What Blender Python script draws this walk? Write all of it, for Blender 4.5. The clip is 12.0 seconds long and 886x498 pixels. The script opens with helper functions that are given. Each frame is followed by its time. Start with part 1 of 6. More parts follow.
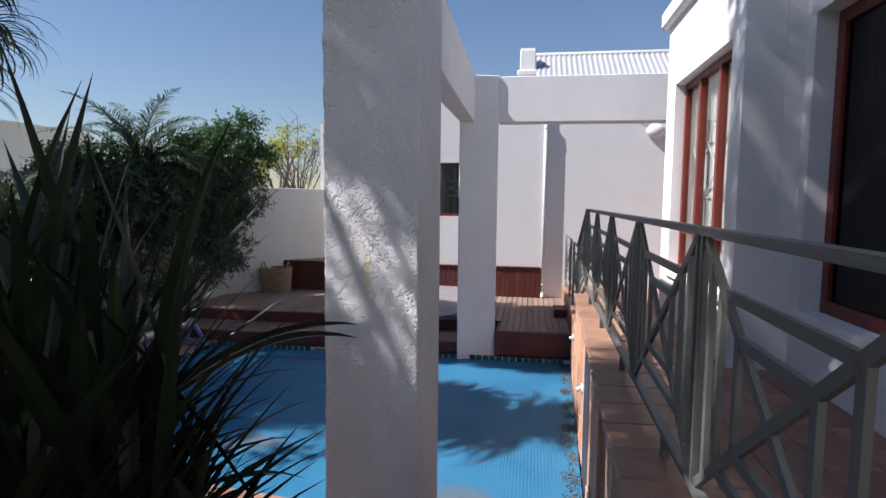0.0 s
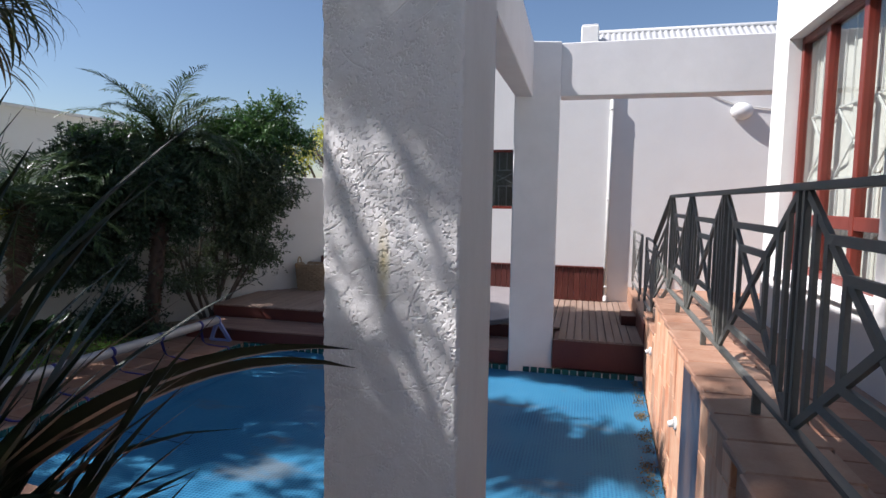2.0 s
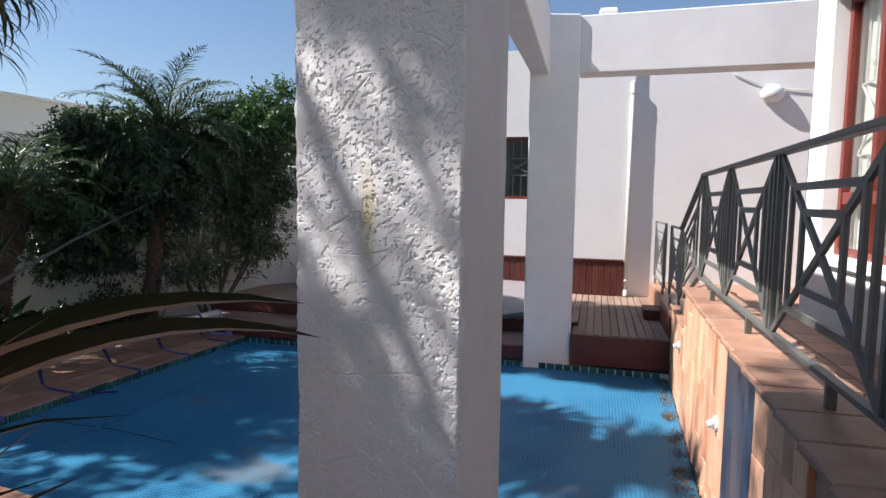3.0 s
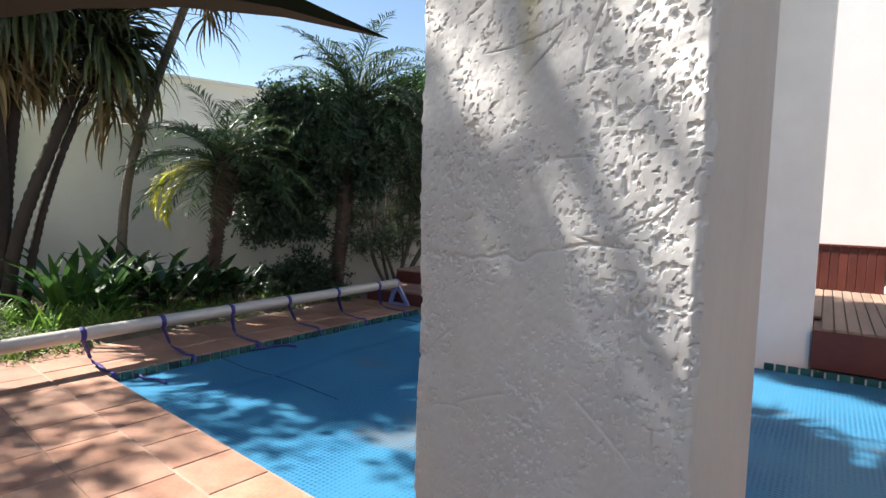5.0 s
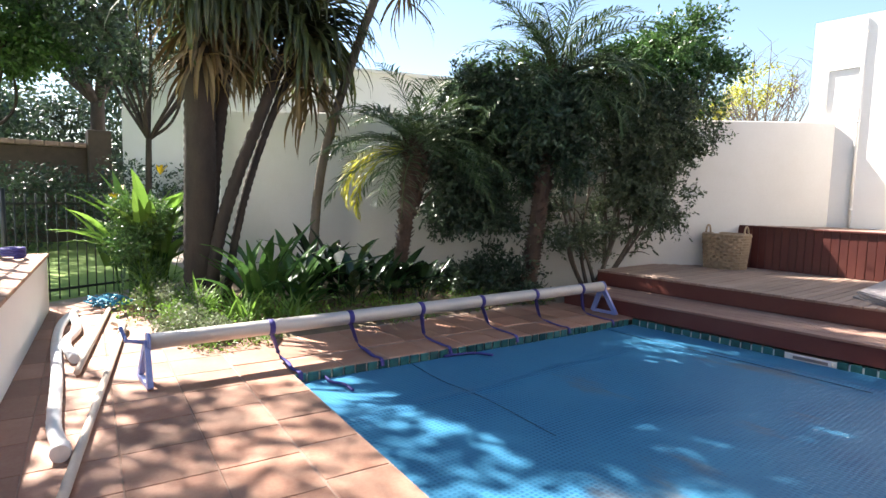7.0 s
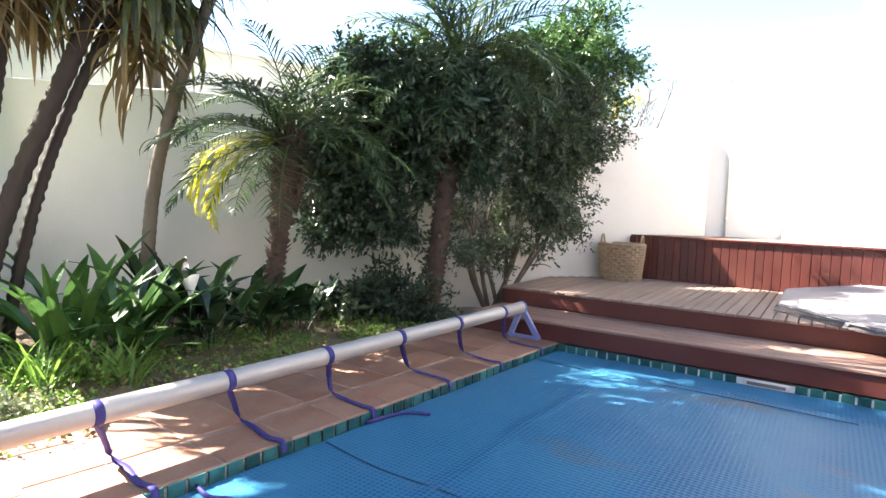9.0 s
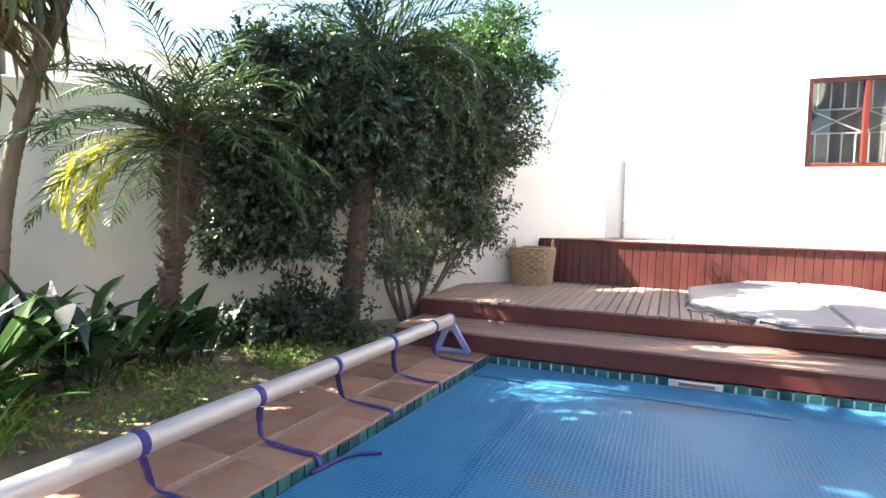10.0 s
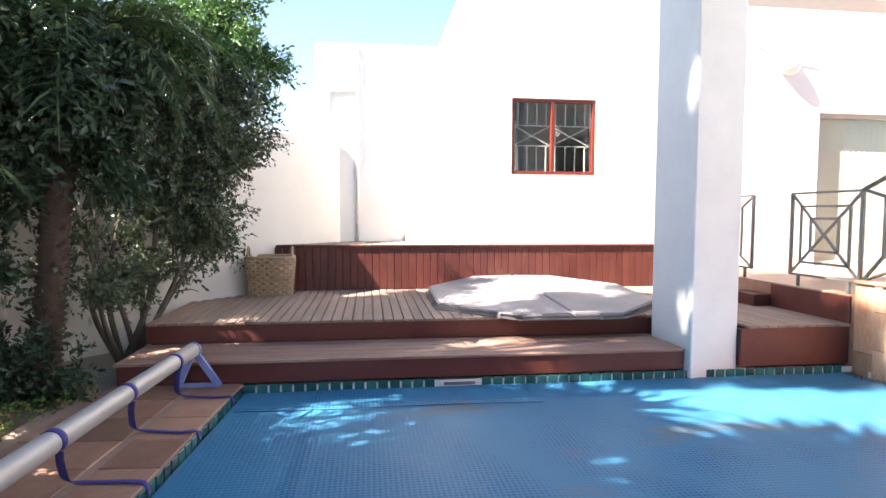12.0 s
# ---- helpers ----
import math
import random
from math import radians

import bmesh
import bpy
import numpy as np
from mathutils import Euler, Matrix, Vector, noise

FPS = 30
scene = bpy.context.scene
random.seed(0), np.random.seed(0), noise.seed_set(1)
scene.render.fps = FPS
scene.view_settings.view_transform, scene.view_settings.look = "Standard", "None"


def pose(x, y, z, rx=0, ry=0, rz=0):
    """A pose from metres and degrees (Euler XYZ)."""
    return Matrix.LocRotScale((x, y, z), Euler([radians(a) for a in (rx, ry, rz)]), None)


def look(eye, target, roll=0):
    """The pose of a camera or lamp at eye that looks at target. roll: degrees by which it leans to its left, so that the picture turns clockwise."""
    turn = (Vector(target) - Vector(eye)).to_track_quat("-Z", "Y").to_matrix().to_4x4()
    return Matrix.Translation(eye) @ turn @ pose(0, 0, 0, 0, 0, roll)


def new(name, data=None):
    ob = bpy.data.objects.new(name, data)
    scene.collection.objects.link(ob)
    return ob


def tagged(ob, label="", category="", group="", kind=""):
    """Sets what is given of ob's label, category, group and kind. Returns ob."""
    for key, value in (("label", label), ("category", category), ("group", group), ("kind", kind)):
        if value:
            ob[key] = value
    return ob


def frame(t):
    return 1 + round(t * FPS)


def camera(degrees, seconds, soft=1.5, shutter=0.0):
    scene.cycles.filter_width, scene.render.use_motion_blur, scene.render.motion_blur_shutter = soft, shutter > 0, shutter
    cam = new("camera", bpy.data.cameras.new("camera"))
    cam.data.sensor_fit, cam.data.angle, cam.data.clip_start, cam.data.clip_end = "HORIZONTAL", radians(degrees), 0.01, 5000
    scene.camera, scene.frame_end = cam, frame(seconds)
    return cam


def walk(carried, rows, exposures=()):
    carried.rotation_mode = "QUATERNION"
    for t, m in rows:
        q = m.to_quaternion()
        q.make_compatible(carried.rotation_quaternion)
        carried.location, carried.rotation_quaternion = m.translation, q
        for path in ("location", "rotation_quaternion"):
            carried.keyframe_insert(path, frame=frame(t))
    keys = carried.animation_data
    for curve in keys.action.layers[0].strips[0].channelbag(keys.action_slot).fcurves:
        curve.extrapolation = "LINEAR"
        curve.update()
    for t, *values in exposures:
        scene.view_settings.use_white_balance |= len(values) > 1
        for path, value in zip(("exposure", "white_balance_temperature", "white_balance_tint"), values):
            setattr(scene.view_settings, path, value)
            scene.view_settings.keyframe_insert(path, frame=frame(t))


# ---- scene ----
cam = camera(76.0, 12.0)
# seconds, eye x, y, z, yaw to the left, pitch up, lean
ROWS = [
    (0, 4.996, -8.328, 2.297, 8.94, -4.90, 0.62),
    (0.5, 4.949, -8.027, 2.274, 11.14, -4.96, 0.75),
    (1, 4.888, -7.747, 2.272, 12.12, -5.05, 0.81),
    (1.5, 4.872, -7.530, 2.238, 13.46, -5.02, 0.94),
    (2, 4.811, -7.271, 2.130, 13.89, -4.95, 0.88),
    (2.5, 4.776, -7.046, 2.044, 14.40, -4.89, 0.83),
    (4.3, 4.640, -6.353, 1.629, 24.47, -4.79, 0.93),
    (4.7, 4.592, -6.237, 1.573, 30.32, -5.04, 1.04),
    (5, 4.533, -6.179, 1.496, 34.14, -5.09, 1.23),
    (5.5, 4.402, -6.072, 1.431, 41.84, -5.29, 1.16),
    (6, 4.177, -5.916, 1.406, 48.74, -5.55, 1.10),
    (6.5, 3.887, -5.797, 1.370, 52.28, -5.54, 1.36),
    (8.5, 2.557, -5.312, 1.320, 39.29, -4.79, 1.79),
    (9, 2.152, -5.224, 1.308, 34.29, -4.34, 2.01),
    (9.5, 1.888, -5.126, 1.333, 29.19, -4.03, 1.44),
    (10, 1.568, -5.085, 1.341, 22.01, -3.74, 1.28),
    (10.5, 1.292, -5.041, 1.346, 15.69, -3.36, 0.81),
    (11, 1.117, -4.927, 1.377, 8.74, -3.44, 0.76),
    (11.5, 1.047, -4.837, 1.385, 0.03, -3.38, 0.47),
    (12, 1.037, -4.801, 1.398, -7.41, -3.35, 0.23),
]
EXPOSURES = [(0.0, 0.70, 5980, 18), (2.5, 0.86, 6080, 17), (4.5, 1.56, 6500, 13), (5.5, 1.66, 6550, 12), (6.5, 2.0, 6600, 15), (8.5, 2.9, 6700, 15), (10.0, 3.12, 6750, 15), (12.0, 2.72, 6750, 16)]
walk(cam, [(t, pose(x, y, z, 0, 0, yaw) @ pose(0, 0, 0, 90 + pitch, 0, 0) @ pose(0, 0, 0, 0, 0, roll)) for t, x, y, z, yaw, pitch, roll in ROWS], EXPOSURES)

# ---- world and sun ----
world = bpy.data.worlds.new("sky")
scene.world = world
world.use_nodes = True
wn = world.node_tree.nodes
sky = wn.new("ShaderNodeTexSky")
sky.sky_type = "NISHITA"
sky.sun_disc = False
SUN = Vector((1.0, 0.27, -1.12)).normalized()
sky.sun_elevation = math.asin(-SUN.z)
sky.sun_rotation = math.atan2(-SUN.x, -SUN.y)
sky.air_density, sky.dust_density, sky.ozone_density = 1.25, 0.2, 3.2
world.node_tree.links.new(sky.outputs[0], wn["Background"].inputs[0])
wn["Background"].inputs[1].default_value = 0.058
sun = new("sun", bpy.data.lights.new("sun", "SUN"))
sun.data.energy, sun.data.angle, sun.data.color = 5.0, radians(0.55), (1.0, 0.95, 0.87)
sun.matrix_world = look((0, 0, 30), Vector((0, 0, 30)) + SUN)

# ---- materials ----


def mat(name, base, rough=0.7, second=None, scale=6.0, fine=60.0, bump=0.15, depth=0.01, metal=0.0, amount=0.5, vary=0.0, stretch=(1, 1, 1), island=0.0, spec=0.5, translucent=0.0):
    """A node material: base mottled with a second colour at two scales, with relief; vary: a shift of brightness from object to object."""
    m = bpy.data.materials.new(name)
    m.use_nodes = True
    nt = m.node_tree
    n, li = nt.nodes, nt.links.new
    p = n["Principled BSDF"]
    second = second or tuple(c * 0.75 for c in base)
    co = n.new("ShaderNodeTexCoord")
    mp = n.new("ShaderNodeMapping")
    mp.inputs["Scale"].default_value = stretch
    li(co.outputs["Object"], mp.inputs[0])
    geo = n.new("ShaderNodeNewGeometry")
    inf = n.new("ShaderNodeObjectInfo")
    add = n.new("ShaderNodeVectorMath")
    add.operation = "ADD"
    li(mp.outputs[0], add.inputs[0])
    sh = n.new("ShaderNodeVectorMath")
    sh.operation = "SCALE"
    li(inf.outputs["Location"], sh.inputs[0])
    sh.inputs["Scale"].default_value = 1.7
    li(sh.outputs[0], add.inputs[1])
    a, b = n.new("ShaderNodeTexNoise"), n.new("ShaderNodeTexNoise")
    for t, s, d in ((a, scale, 6), (b, fine, 4)):
        t.inputs["Scale"].default_value, t.inputs["Detail"].default_value, t.inputs["Roughness"].default_value = s, d, 0.62
        li(add.outputs[0], t.inputs["Vector"])
    ramp = n.new("ShaderNodeMapRange")
    ramp.inputs[1].default_value, ramp.inputs[2].default_value = 0.35, 0.68
    ramp.inputs[4].default_value = amount
    mixf = n.new("ShaderNodeMath")
    mixf.operation = "MULTIPLY_ADD"
    li(b.outputs["Fac"], mixf.inputs[0])
    mixf.inputs[1].default_value = 0.35
    li(a.outputs["Fac"], mixf.inputs[2])
    sub = n.new("ShaderNodeMath")
    sub.operation = "SUBTRACT"
    li(mixf.outputs[0], sub.inputs[0])
    sub.inputs[1].default_value = 0.17
    li(sub.outputs[0], ramp.inputs[0])
    mix = n.new("ShaderNodeMix")
    mix.data_type = "RGBA"
    mix.inputs["A"].default_value, mix.inputs["B"].default_value = (*base, 1), (*second, 1)
    li(ramp.outputs[0], mix.inputs["Factor"])
    out = mix.outputs["Result"]
    if vary or island:
        hsv = n.new("ShaderNodeHueSaturation")
        r = n.new("ShaderNodeMapRange")
        v = vary or island
        r.inputs[3].default_value, r.inputs[4].default_value = 1 - v, 1 + v
        li(inf.outputs["Random"] if vary else geo.outputs["Random Per Island"], r.inputs[0])
        li(r.outputs[0], hsv.inputs["Value"])
        li(out, hsv.inputs["Color"])
        out = hsv.outputs[0]
    li(out, p.inputs["Base Color"])
    rr = n.new("ShaderNodeMapRange")
    rr.inputs[3].default_value, rr.inputs[4].default_value = max(rough - 0.12, 0.02), min(rough + 0.12, 1)
    li(a.outputs["Fac"], rr.inputs[0])
    li(rr.outputs[0], p.inputs["Roughness"])
    p.inputs["Metallic"].default_value = metal
    p.inputs["Specular IOR Level"].default_value = spec
    bp = n.new("ShaderNodeBump")
    bp.inputs["Strength"].default_value, bp.inputs["Distance"].default_value = bump, depth
    li(mixf.outputs[0], bp.inputs["Height"])
    li(bp.outputs[0], p.inputs["Normal"])
    if translucent:
        tr = n.new("ShaderNodeBsdfTranslucent")
        li(out, tr.inputs["Color"])
        ms = n.new("ShaderNodeMixShader")
        ms.inputs[0].default_value = translucent
        li(p.outputs[0], ms.inputs[1])
        li(tr.outputs[0], ms.inputs[2])
        li(ms.outputs[0], n["Material Output"].inputs[0])
    return m


def glass_mat(name, tint, gloss=0.8):
    """Clear glass: see-through, mirroring more the more it is seen along its face."""
    m = bpy.data.materials.new(name)
    m.use_nodes = True
    n, li = m.node_tree.nodes, m.node_tree.links.new
    g, t, ms, lw, pw_, mul = n.new("ShaderNodeBsdfGlossy"), n.new("ShaderNodeBsdfTransparent"), n.new("ShaderNodeMixShader"), n.new("ShaderNodeLayerWeight"), n.new("ShaderNodeMath"), n.new("ShaderNodeMath")
    g.inputs["Roughness"].default_value = 0.02
    t.inputs[0].default_value = (*tint, 1)
    lw.inputs[0].default_value = 0.5
    pw_.operation, pw_.inputs[1].default_value = "POWER", 4.0
    mul.operation, mul.inputs[1].default_value, mul.inputs[2].default_value = "MULTIPLY_ADD", gloss, 0.05
    li(lw.outputs["Facing"], pw_.inputs[0])
    li(pw_.outputs[0], mul.inputs[0])
    li(mul.outputs[0], ms.inputs[0])
    li(t.outputs[0], ms.inputs[1])
    li(g.outputs[0], ms.inputs[2])
    li(ms.outputs[0], n["Material Output"].inputs[0])
    return m


PLASTER = mat("white_plaster", (0.80, 0.79, 0.76), 0.85, (0.72, 0.70, 0.67), 1.3, 45, 0.25, 0.006, amount=0.45)
PITTED = mat("pitted_plaster", (0.76, 0.75, 0.73), 0.85, (0.66, 0.65, 0.63), 3.0, 120, 0.35, 0.004, amount=0.5)
STREAKED = mat("pitted_plaster_streaked", (0.76, 0.75, 0.73), 0.85, (0.62, 0.60, 0.575), 3.0, 150, 0.7, 0.005, amount=0.6, stretch=(1, 1, 0.35))
# a yellow lichen streak runs down the near pillar
n, li = STREAKED.node_tree.nodes, STREAKED.node_tree.links.new
co, mp, gr, nz_, mu, mx = (n.new("ShaderNode" + k) for k in ("TexCoord", "Mapping", "TexGradient", "TexNoise", "Math", "Mix"))
mp.vector_type = "TEXTURE"
mp.inputs["Location"].default_value, mp.inputs["Scale"].default_value = (4.085, -5.27, 1.88), (0.034, 0.4, 0.2)
gr.gradient_type = "SPHERICAL"
nz_.inputs["Scale"].default_value, nz_.inputs["Detail"].default_value = 30, 5
li(co.outputs["Object"], mp.inputs[0])
li(mp.outputs[0], gr.inputs[0])
li(co.outputs["Object"], nz_.inputs["Vector"])
mu.operation, mu.use_clamp = "MULTIPLY", True
li(gr.outputs["Fac"], mu.inputs[0])
li(nz_.outputs["Fac"], mu.inputs[1])
mx.data_type = "RGBA"
base_in = n["Principled BSDF"].inputs["Base Color"]
li(base_in.links[0].from_socket, mx.inputs["A"])
mx.inputs["B"].default_value = (0.60, 0.46, 0.02, 1)
li(mu.outputs[0], mx.inputs["Factor"])
li(mx.outputs["Result"], base_in)
GARDENWALL = mat("garden_wall_paint", (0.70, 0.68, 0.63), 0.88, (0.60, 0.57, 0.51), 0.9, 40, 0.2, 0.006, amount=0.55)
TERRACOTTA = mat("terracotta", (0.27, 0.125, 0.075), 0.6, (0.36, 0.215, 0.145), 3.2, 45, 0.35, 0.005, amount=0.9, vary=0.24)
GROUT = mat("grout", (0.36, 0.25, 0.19), 0.95, (0.22, 0.14, 0.10), 9, 90, 0.3)
SLATE = mat("slate_cladding", (0.52, 0.22, 0.11), 0.6, (0.62, 0.42, 0.28), 5.0, 40, 0.5, 0.008, amount=0.9, vary=0.3, stretch=(1, 1, 0.28))
COPING = mat("slate_coping", (0.30, 0.15, 0.09), 0.5, (0.40, 0.25, 0.17), 6.0, 60, 0.3, 0.004, amount=0.8, vary=0.15)
BLUEBOARD = mat("blue_paint", (0.014, 0.024, 0.045), 0.45, (0.11, 0.085, 0.085), 4, 50, 0.2, amount=0.7, stretch=(1, 1, 0.3))
DECK = mat("weathered_deck", (0.23, 0.15, 0.11), 0.75, (0.32, 0.235, 0.18), 4, 60, 0.35, 0.003, amount=0.8, vary=0.14, stretch=(3, 0.35, 3))
DECKX = mat("weathered_deck_tread", (0.19, 0.098, 0.07), 0.72, (0.31, 0.205, 0.155), 4, 60, 0.35, 0.003, amount=0.8, vary=0.14, stretch=(0.35, 3, 3))
FASCIA = mat("red_stained_timber", (0.088, 0.018, 0.013), 0.5, (0.125, 0.034, 0.022), 3, 50, 0.2, 0.003, amount=0.7, vary=0.12, stretch=(1, 3, 1))
REDFRAME = mat("red_brown_varnish", (0.17, 0.026, 0.015), 0.36, (0.12, 0.02, 0.012), 4, 40, 0.1, 0.002, stretch=(3, 3, 0.4))
RAILPAINT = mat("grey_green_steel_paint", (0.10, 0.105, 0.092), 0.5, (0.16, 0.16, 0.14), 8, 80, 0.15, 0.002, amount=0.6)
# lighter copy of the rail paint: sun on the patio railings as colour
SUNRAIL = mat("sunlit_steel_paint", (0.19, 0.19, 0.175), 0.5, (0.14, 0.14, 0.13), 8, 80, 0.15, 0.002)
GREYFRAME = mat("grey_aluminium", (0.36, 0.36, 0.34), 0.4, None, 5, 60, 0.05, 0.002, metal=0.3)
BLACKBAR = mat("black_fence_paint", (0.012, 0.016, 0.014), 0.45, None, 6, 60, 0.1, 0.002)
WHITEBAR = mat("white_bar_paint", (0.72, 0.71, 0.68), 0.5, None, 6, 60, 0.1, 0.002)
PVC = mat("white_pvc", (0.66, 0.66, 0.63), 0.4, (0.52, 0.50, 0.46), 5, 50, 0.1, 0.002, amount=0.5)
WHITEHOSE = mat("white_hose", (0.74, 0.74, 0.73), 0.4, None, 8, 50, 0.1)
PALEPOLE = mat("aged_pale_plastic", (0.55, 0.50, 0.42), 0.5, (0.42, 0.35, 0.28), 5, 60, 0.1)
ROLLER = mat("grey_aluminium_tube", (0.44, 0.42, 0.39), 0.45, (0.52, 0.49, 0.44), 3, 40, 0.1, 0.002, metal=0.25, amount=0.7)
STRAP = mat("navy_webbing", (0.035, 0.03, 0.17), 0.7, (0.055, 0.05, 0.25), 20, 200, 0.3, 0.001)
LEGBLUE = mat("faded_blue_plastic", (0.16, 0.22, 0.50), 0.5, (0.36, 0.40, 0.60), 6, 60, 0.1)
SEAM = mat("dark_seam", (0.012, 0.05, 0.10), 0.6)
CYAN = mat("turquoise_net", (0.05, 0.34, 0.52), 0.6, None, 10, 80, 0.3)
WICKER = mat("wicker", (0.40, 0.29, 0.18), 0.7, (0.24, 0.16, 0.09), 20, 90, 0.3, 0.003, amount=0.5, island=0.12)
VINYL = mat("grey_vinyl", (0.27, 0.245, 0.245), 0.55, (0.20, 0.185, 0.185), 2.5, 40, 0.15, 0.004, amount=0.6)
VINYLDARK = mat("grey_vinyl_skirt", (0.16, 0.145, 0.15), 0.55, (0.12, 0.11, 0.11), 3, 40, 0.15)
TILEGREEN = mat("teal_glazed_tile", (0.018, 0.085, 0.085), 0.15, (0.03, 0.13, 0.125), 14, 80, 0.06, 0.002, amount=0.8, vary=0.4)
TILEGROUT = mat("pale_grout", (0.78, 0.78, 0.74), 0.9, (0.60, 0.62, 0.58), 10, 60, 0.2)
SOIL = mat("garden_soil", (0.10, 0.07, 0.045), 0.95, (0.19, 0.15, 0.08), 3.5, 40, 0.8, 0.03, amount=0.9)
YARD = mat("sandy_yard", (0.30, 0.26, 0.21), 0.95, (0.22, 0.19, 0.15), 0.8, 30, 0.5, 0.02, amount=0.8)
LAWN = mat("lawn", (0.13, 0.22, 0.035), 0.9, (0.20, 0.29, 0.06), 2.0, 60, 0.6, 0.03, amount=0.8)
BARK = mat("palm_bark", (0.028, 0.021, 0.016), 0.9, (0.05, 0.038, 0.03), 9, 60, 0.8, 0.02, amount=0.8, stretch=(1, 1, 0.5))
BARKRED = mat("red_fibre_bark", (0.048, 0.031, 0.023), 0.95, (0.095, 0.060, 0.042), 12, 70, 0.9, 0.02, amount=0.8, stretch=(1, 1, 0.5))
BARKGREY = mat("grey_bark", (0.14, 0.115, 0.09), 0.9, (0.085, 0.068, 0.05), 9, 60, 0.5, 0.01, amount=0.8, stretch=(1, 1, 0.4))
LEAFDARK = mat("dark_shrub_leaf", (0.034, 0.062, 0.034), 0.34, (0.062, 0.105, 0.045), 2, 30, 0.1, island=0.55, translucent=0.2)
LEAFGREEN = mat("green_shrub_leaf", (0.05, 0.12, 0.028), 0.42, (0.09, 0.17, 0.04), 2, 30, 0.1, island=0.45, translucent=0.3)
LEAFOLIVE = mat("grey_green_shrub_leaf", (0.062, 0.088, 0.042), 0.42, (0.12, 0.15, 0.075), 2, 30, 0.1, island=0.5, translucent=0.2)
LEAFBROAD = mat("dark_broad_leaf", (0.016, 0.040, 0.016), 0.24, (0.03, 0.065, 0.022), 3, 30, 0.1, island=0.4, translucent=0.12)
LEAFSAGE = mat("sage_leaf", (0.16, 0.20, 0.11), 0.6, (0.24, 0.28, 0.16), 3, 30, 0.1, island=0.4, translucent=0.25)
LEAFSTRAP = mat("strappy_leaf", (0.045, 0.11, 0.028), 0.24, (0.09, 0.18, 0.045), 3, 30, 0.1, island=0.45, translucent=0.25)
LEAFPALM = mat("palm_leaflet", (0.055, 0.095, 0.035), 0.4, (0.10, 0.15, 0.06), 3, 30, 0.1, island=0.35, translucent=0.25)
LEAFYELLOW = mat("yellowed_palm_leaflet", (0.48, 0.46, 0.03), 0.45, (0.32, 0.36, 0.03), 3, 30, 0.1, island=0.3, translucent=0.5)
# the yellowish second colour stands for backlight through the leaves
LEAFCORD = mat("sword_leaf", (0.042, 0.058, 0.020), 0.36, (0.11, 0.11, 0.035), 3, 30, 0.1, island=0.5, translucent=0.35)
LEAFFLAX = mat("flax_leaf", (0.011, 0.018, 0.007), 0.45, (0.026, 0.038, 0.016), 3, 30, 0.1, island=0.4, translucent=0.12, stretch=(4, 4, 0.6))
LEAFDEAD = mat("dead_leaf", (0.13, 0.085, 0.038), 0.8, (0.24, 0.18, 0.055), 4, 30, 0.1, island=0.4)
LEAFLIME = mat("lime_leaf", (0.13, 0.26, 0.04), 0.45, (0.20, 0.32, 0.06), 3, 30, 0.1, island=0.4, translucent=0.35)
BLOSSOM = mat("yellow_green_blossom", (0.42, 0.42, 0.04), 0.6, (0.25, 0.3, 0.05), 3, 30, 0.1, island=0.4, translucent=0.2)
FLOWER = mat("yellow_flower", (0.80, 0.52, 0.02), 0.5, None, 5, 30, 0.1, island=0.2)
WHITEFLOWER = mat("white_flower", (0.82, 0.82, 0.80), 0.5, None, 5, 30, 0.1)
ROOFTIN = mat("corrugated_roof_paint", (0.42, 0.43, 0.43), 0.5, (0.35, 0.36, 0.36), 2, 40, 0.1, 0.003, amount=0.6)
BROWNWALL = mat("brown_brick", (0.10, 0.075, 0.055), 0.9, (0.065, 0.05, 0.04), 6, 50, 0.4)
DARKROOM = mat("interior_wall", (0.32, 0.30, 0.27), 0.9)
PALESHEET = mat("pale_sheet", (0.72, 0.69, 0.63), 0.9, None, 3, 30, 0.2)
LAMPGLASS = mat("opal_lamp", (0.80, 0.80, 0.77), 0.3, None, 4, 30, 0.03)
GLASS = glass_mat("window_glass", (0.86, 0.90, 0.88))
# tint darkened to stand for the unlit room behind the panes
GLASSDIM = glass_mat("room_shade_glass", (0.10, 0.11, 0.11), 0.3)

# the pool cover: bubbled blue sheet with dirty patches
COVER = bpy.data.materials.new("bubble_cover")
COVER.use_nodes = True
n, li = COVER.node_tree.nodes, COVER.node_tree.links.new
p = n["Principled BSDF"]
co, vo, big, stain, str_ = n.new("ShaderNodeTexCoord"), n.new("ShaderNodeTexVoronoi"), n.new("ShaderNodeTexNoise"), n.new("ShaderNodeTexNoise"), n.new("ShaderNodeMapping")
vo.inputs["Scale"].default_value, vo.inputs["Randomness"].default_value = 33, 0.08
big.inputs["Scale"].default_value, big.inputs["Detail"].default_value = 0.9, 5
stain.inputs["Scale"].default_value, stain.inputs["Detail"].default_value, stain.inputs["Roughness"].default_value = 1.15, 8, 0.6
for t in (vo, big):
    li(co.outputs["Object"], t.inputs["Vector"])
str_.inputs["Scale"].default_value, str_.inputs["Rotation"].default_value = (0.6, 1.3, 1), (0, 0, 0.5)
li(co.outputs["Object"], str_.inputs[0])
li(str_.outputs[0], stain.inputs["Vector"])
m1, m2, m3 = (n.new("ShaderNodeMix") for _ in range(3))
for m in (m1, m2, m3):
    m.data_type = "RGBA"
m1.inputs["A"].default_value, m1.inputs["B"].default_value = (0.007, 0.058, 0.148, 1), (0.012, 0.098, 0.218, 1)
li(big.outputs["Fac"], m1.inputs["Factor"])
dots = n.new("ShaderNodeMapRange")
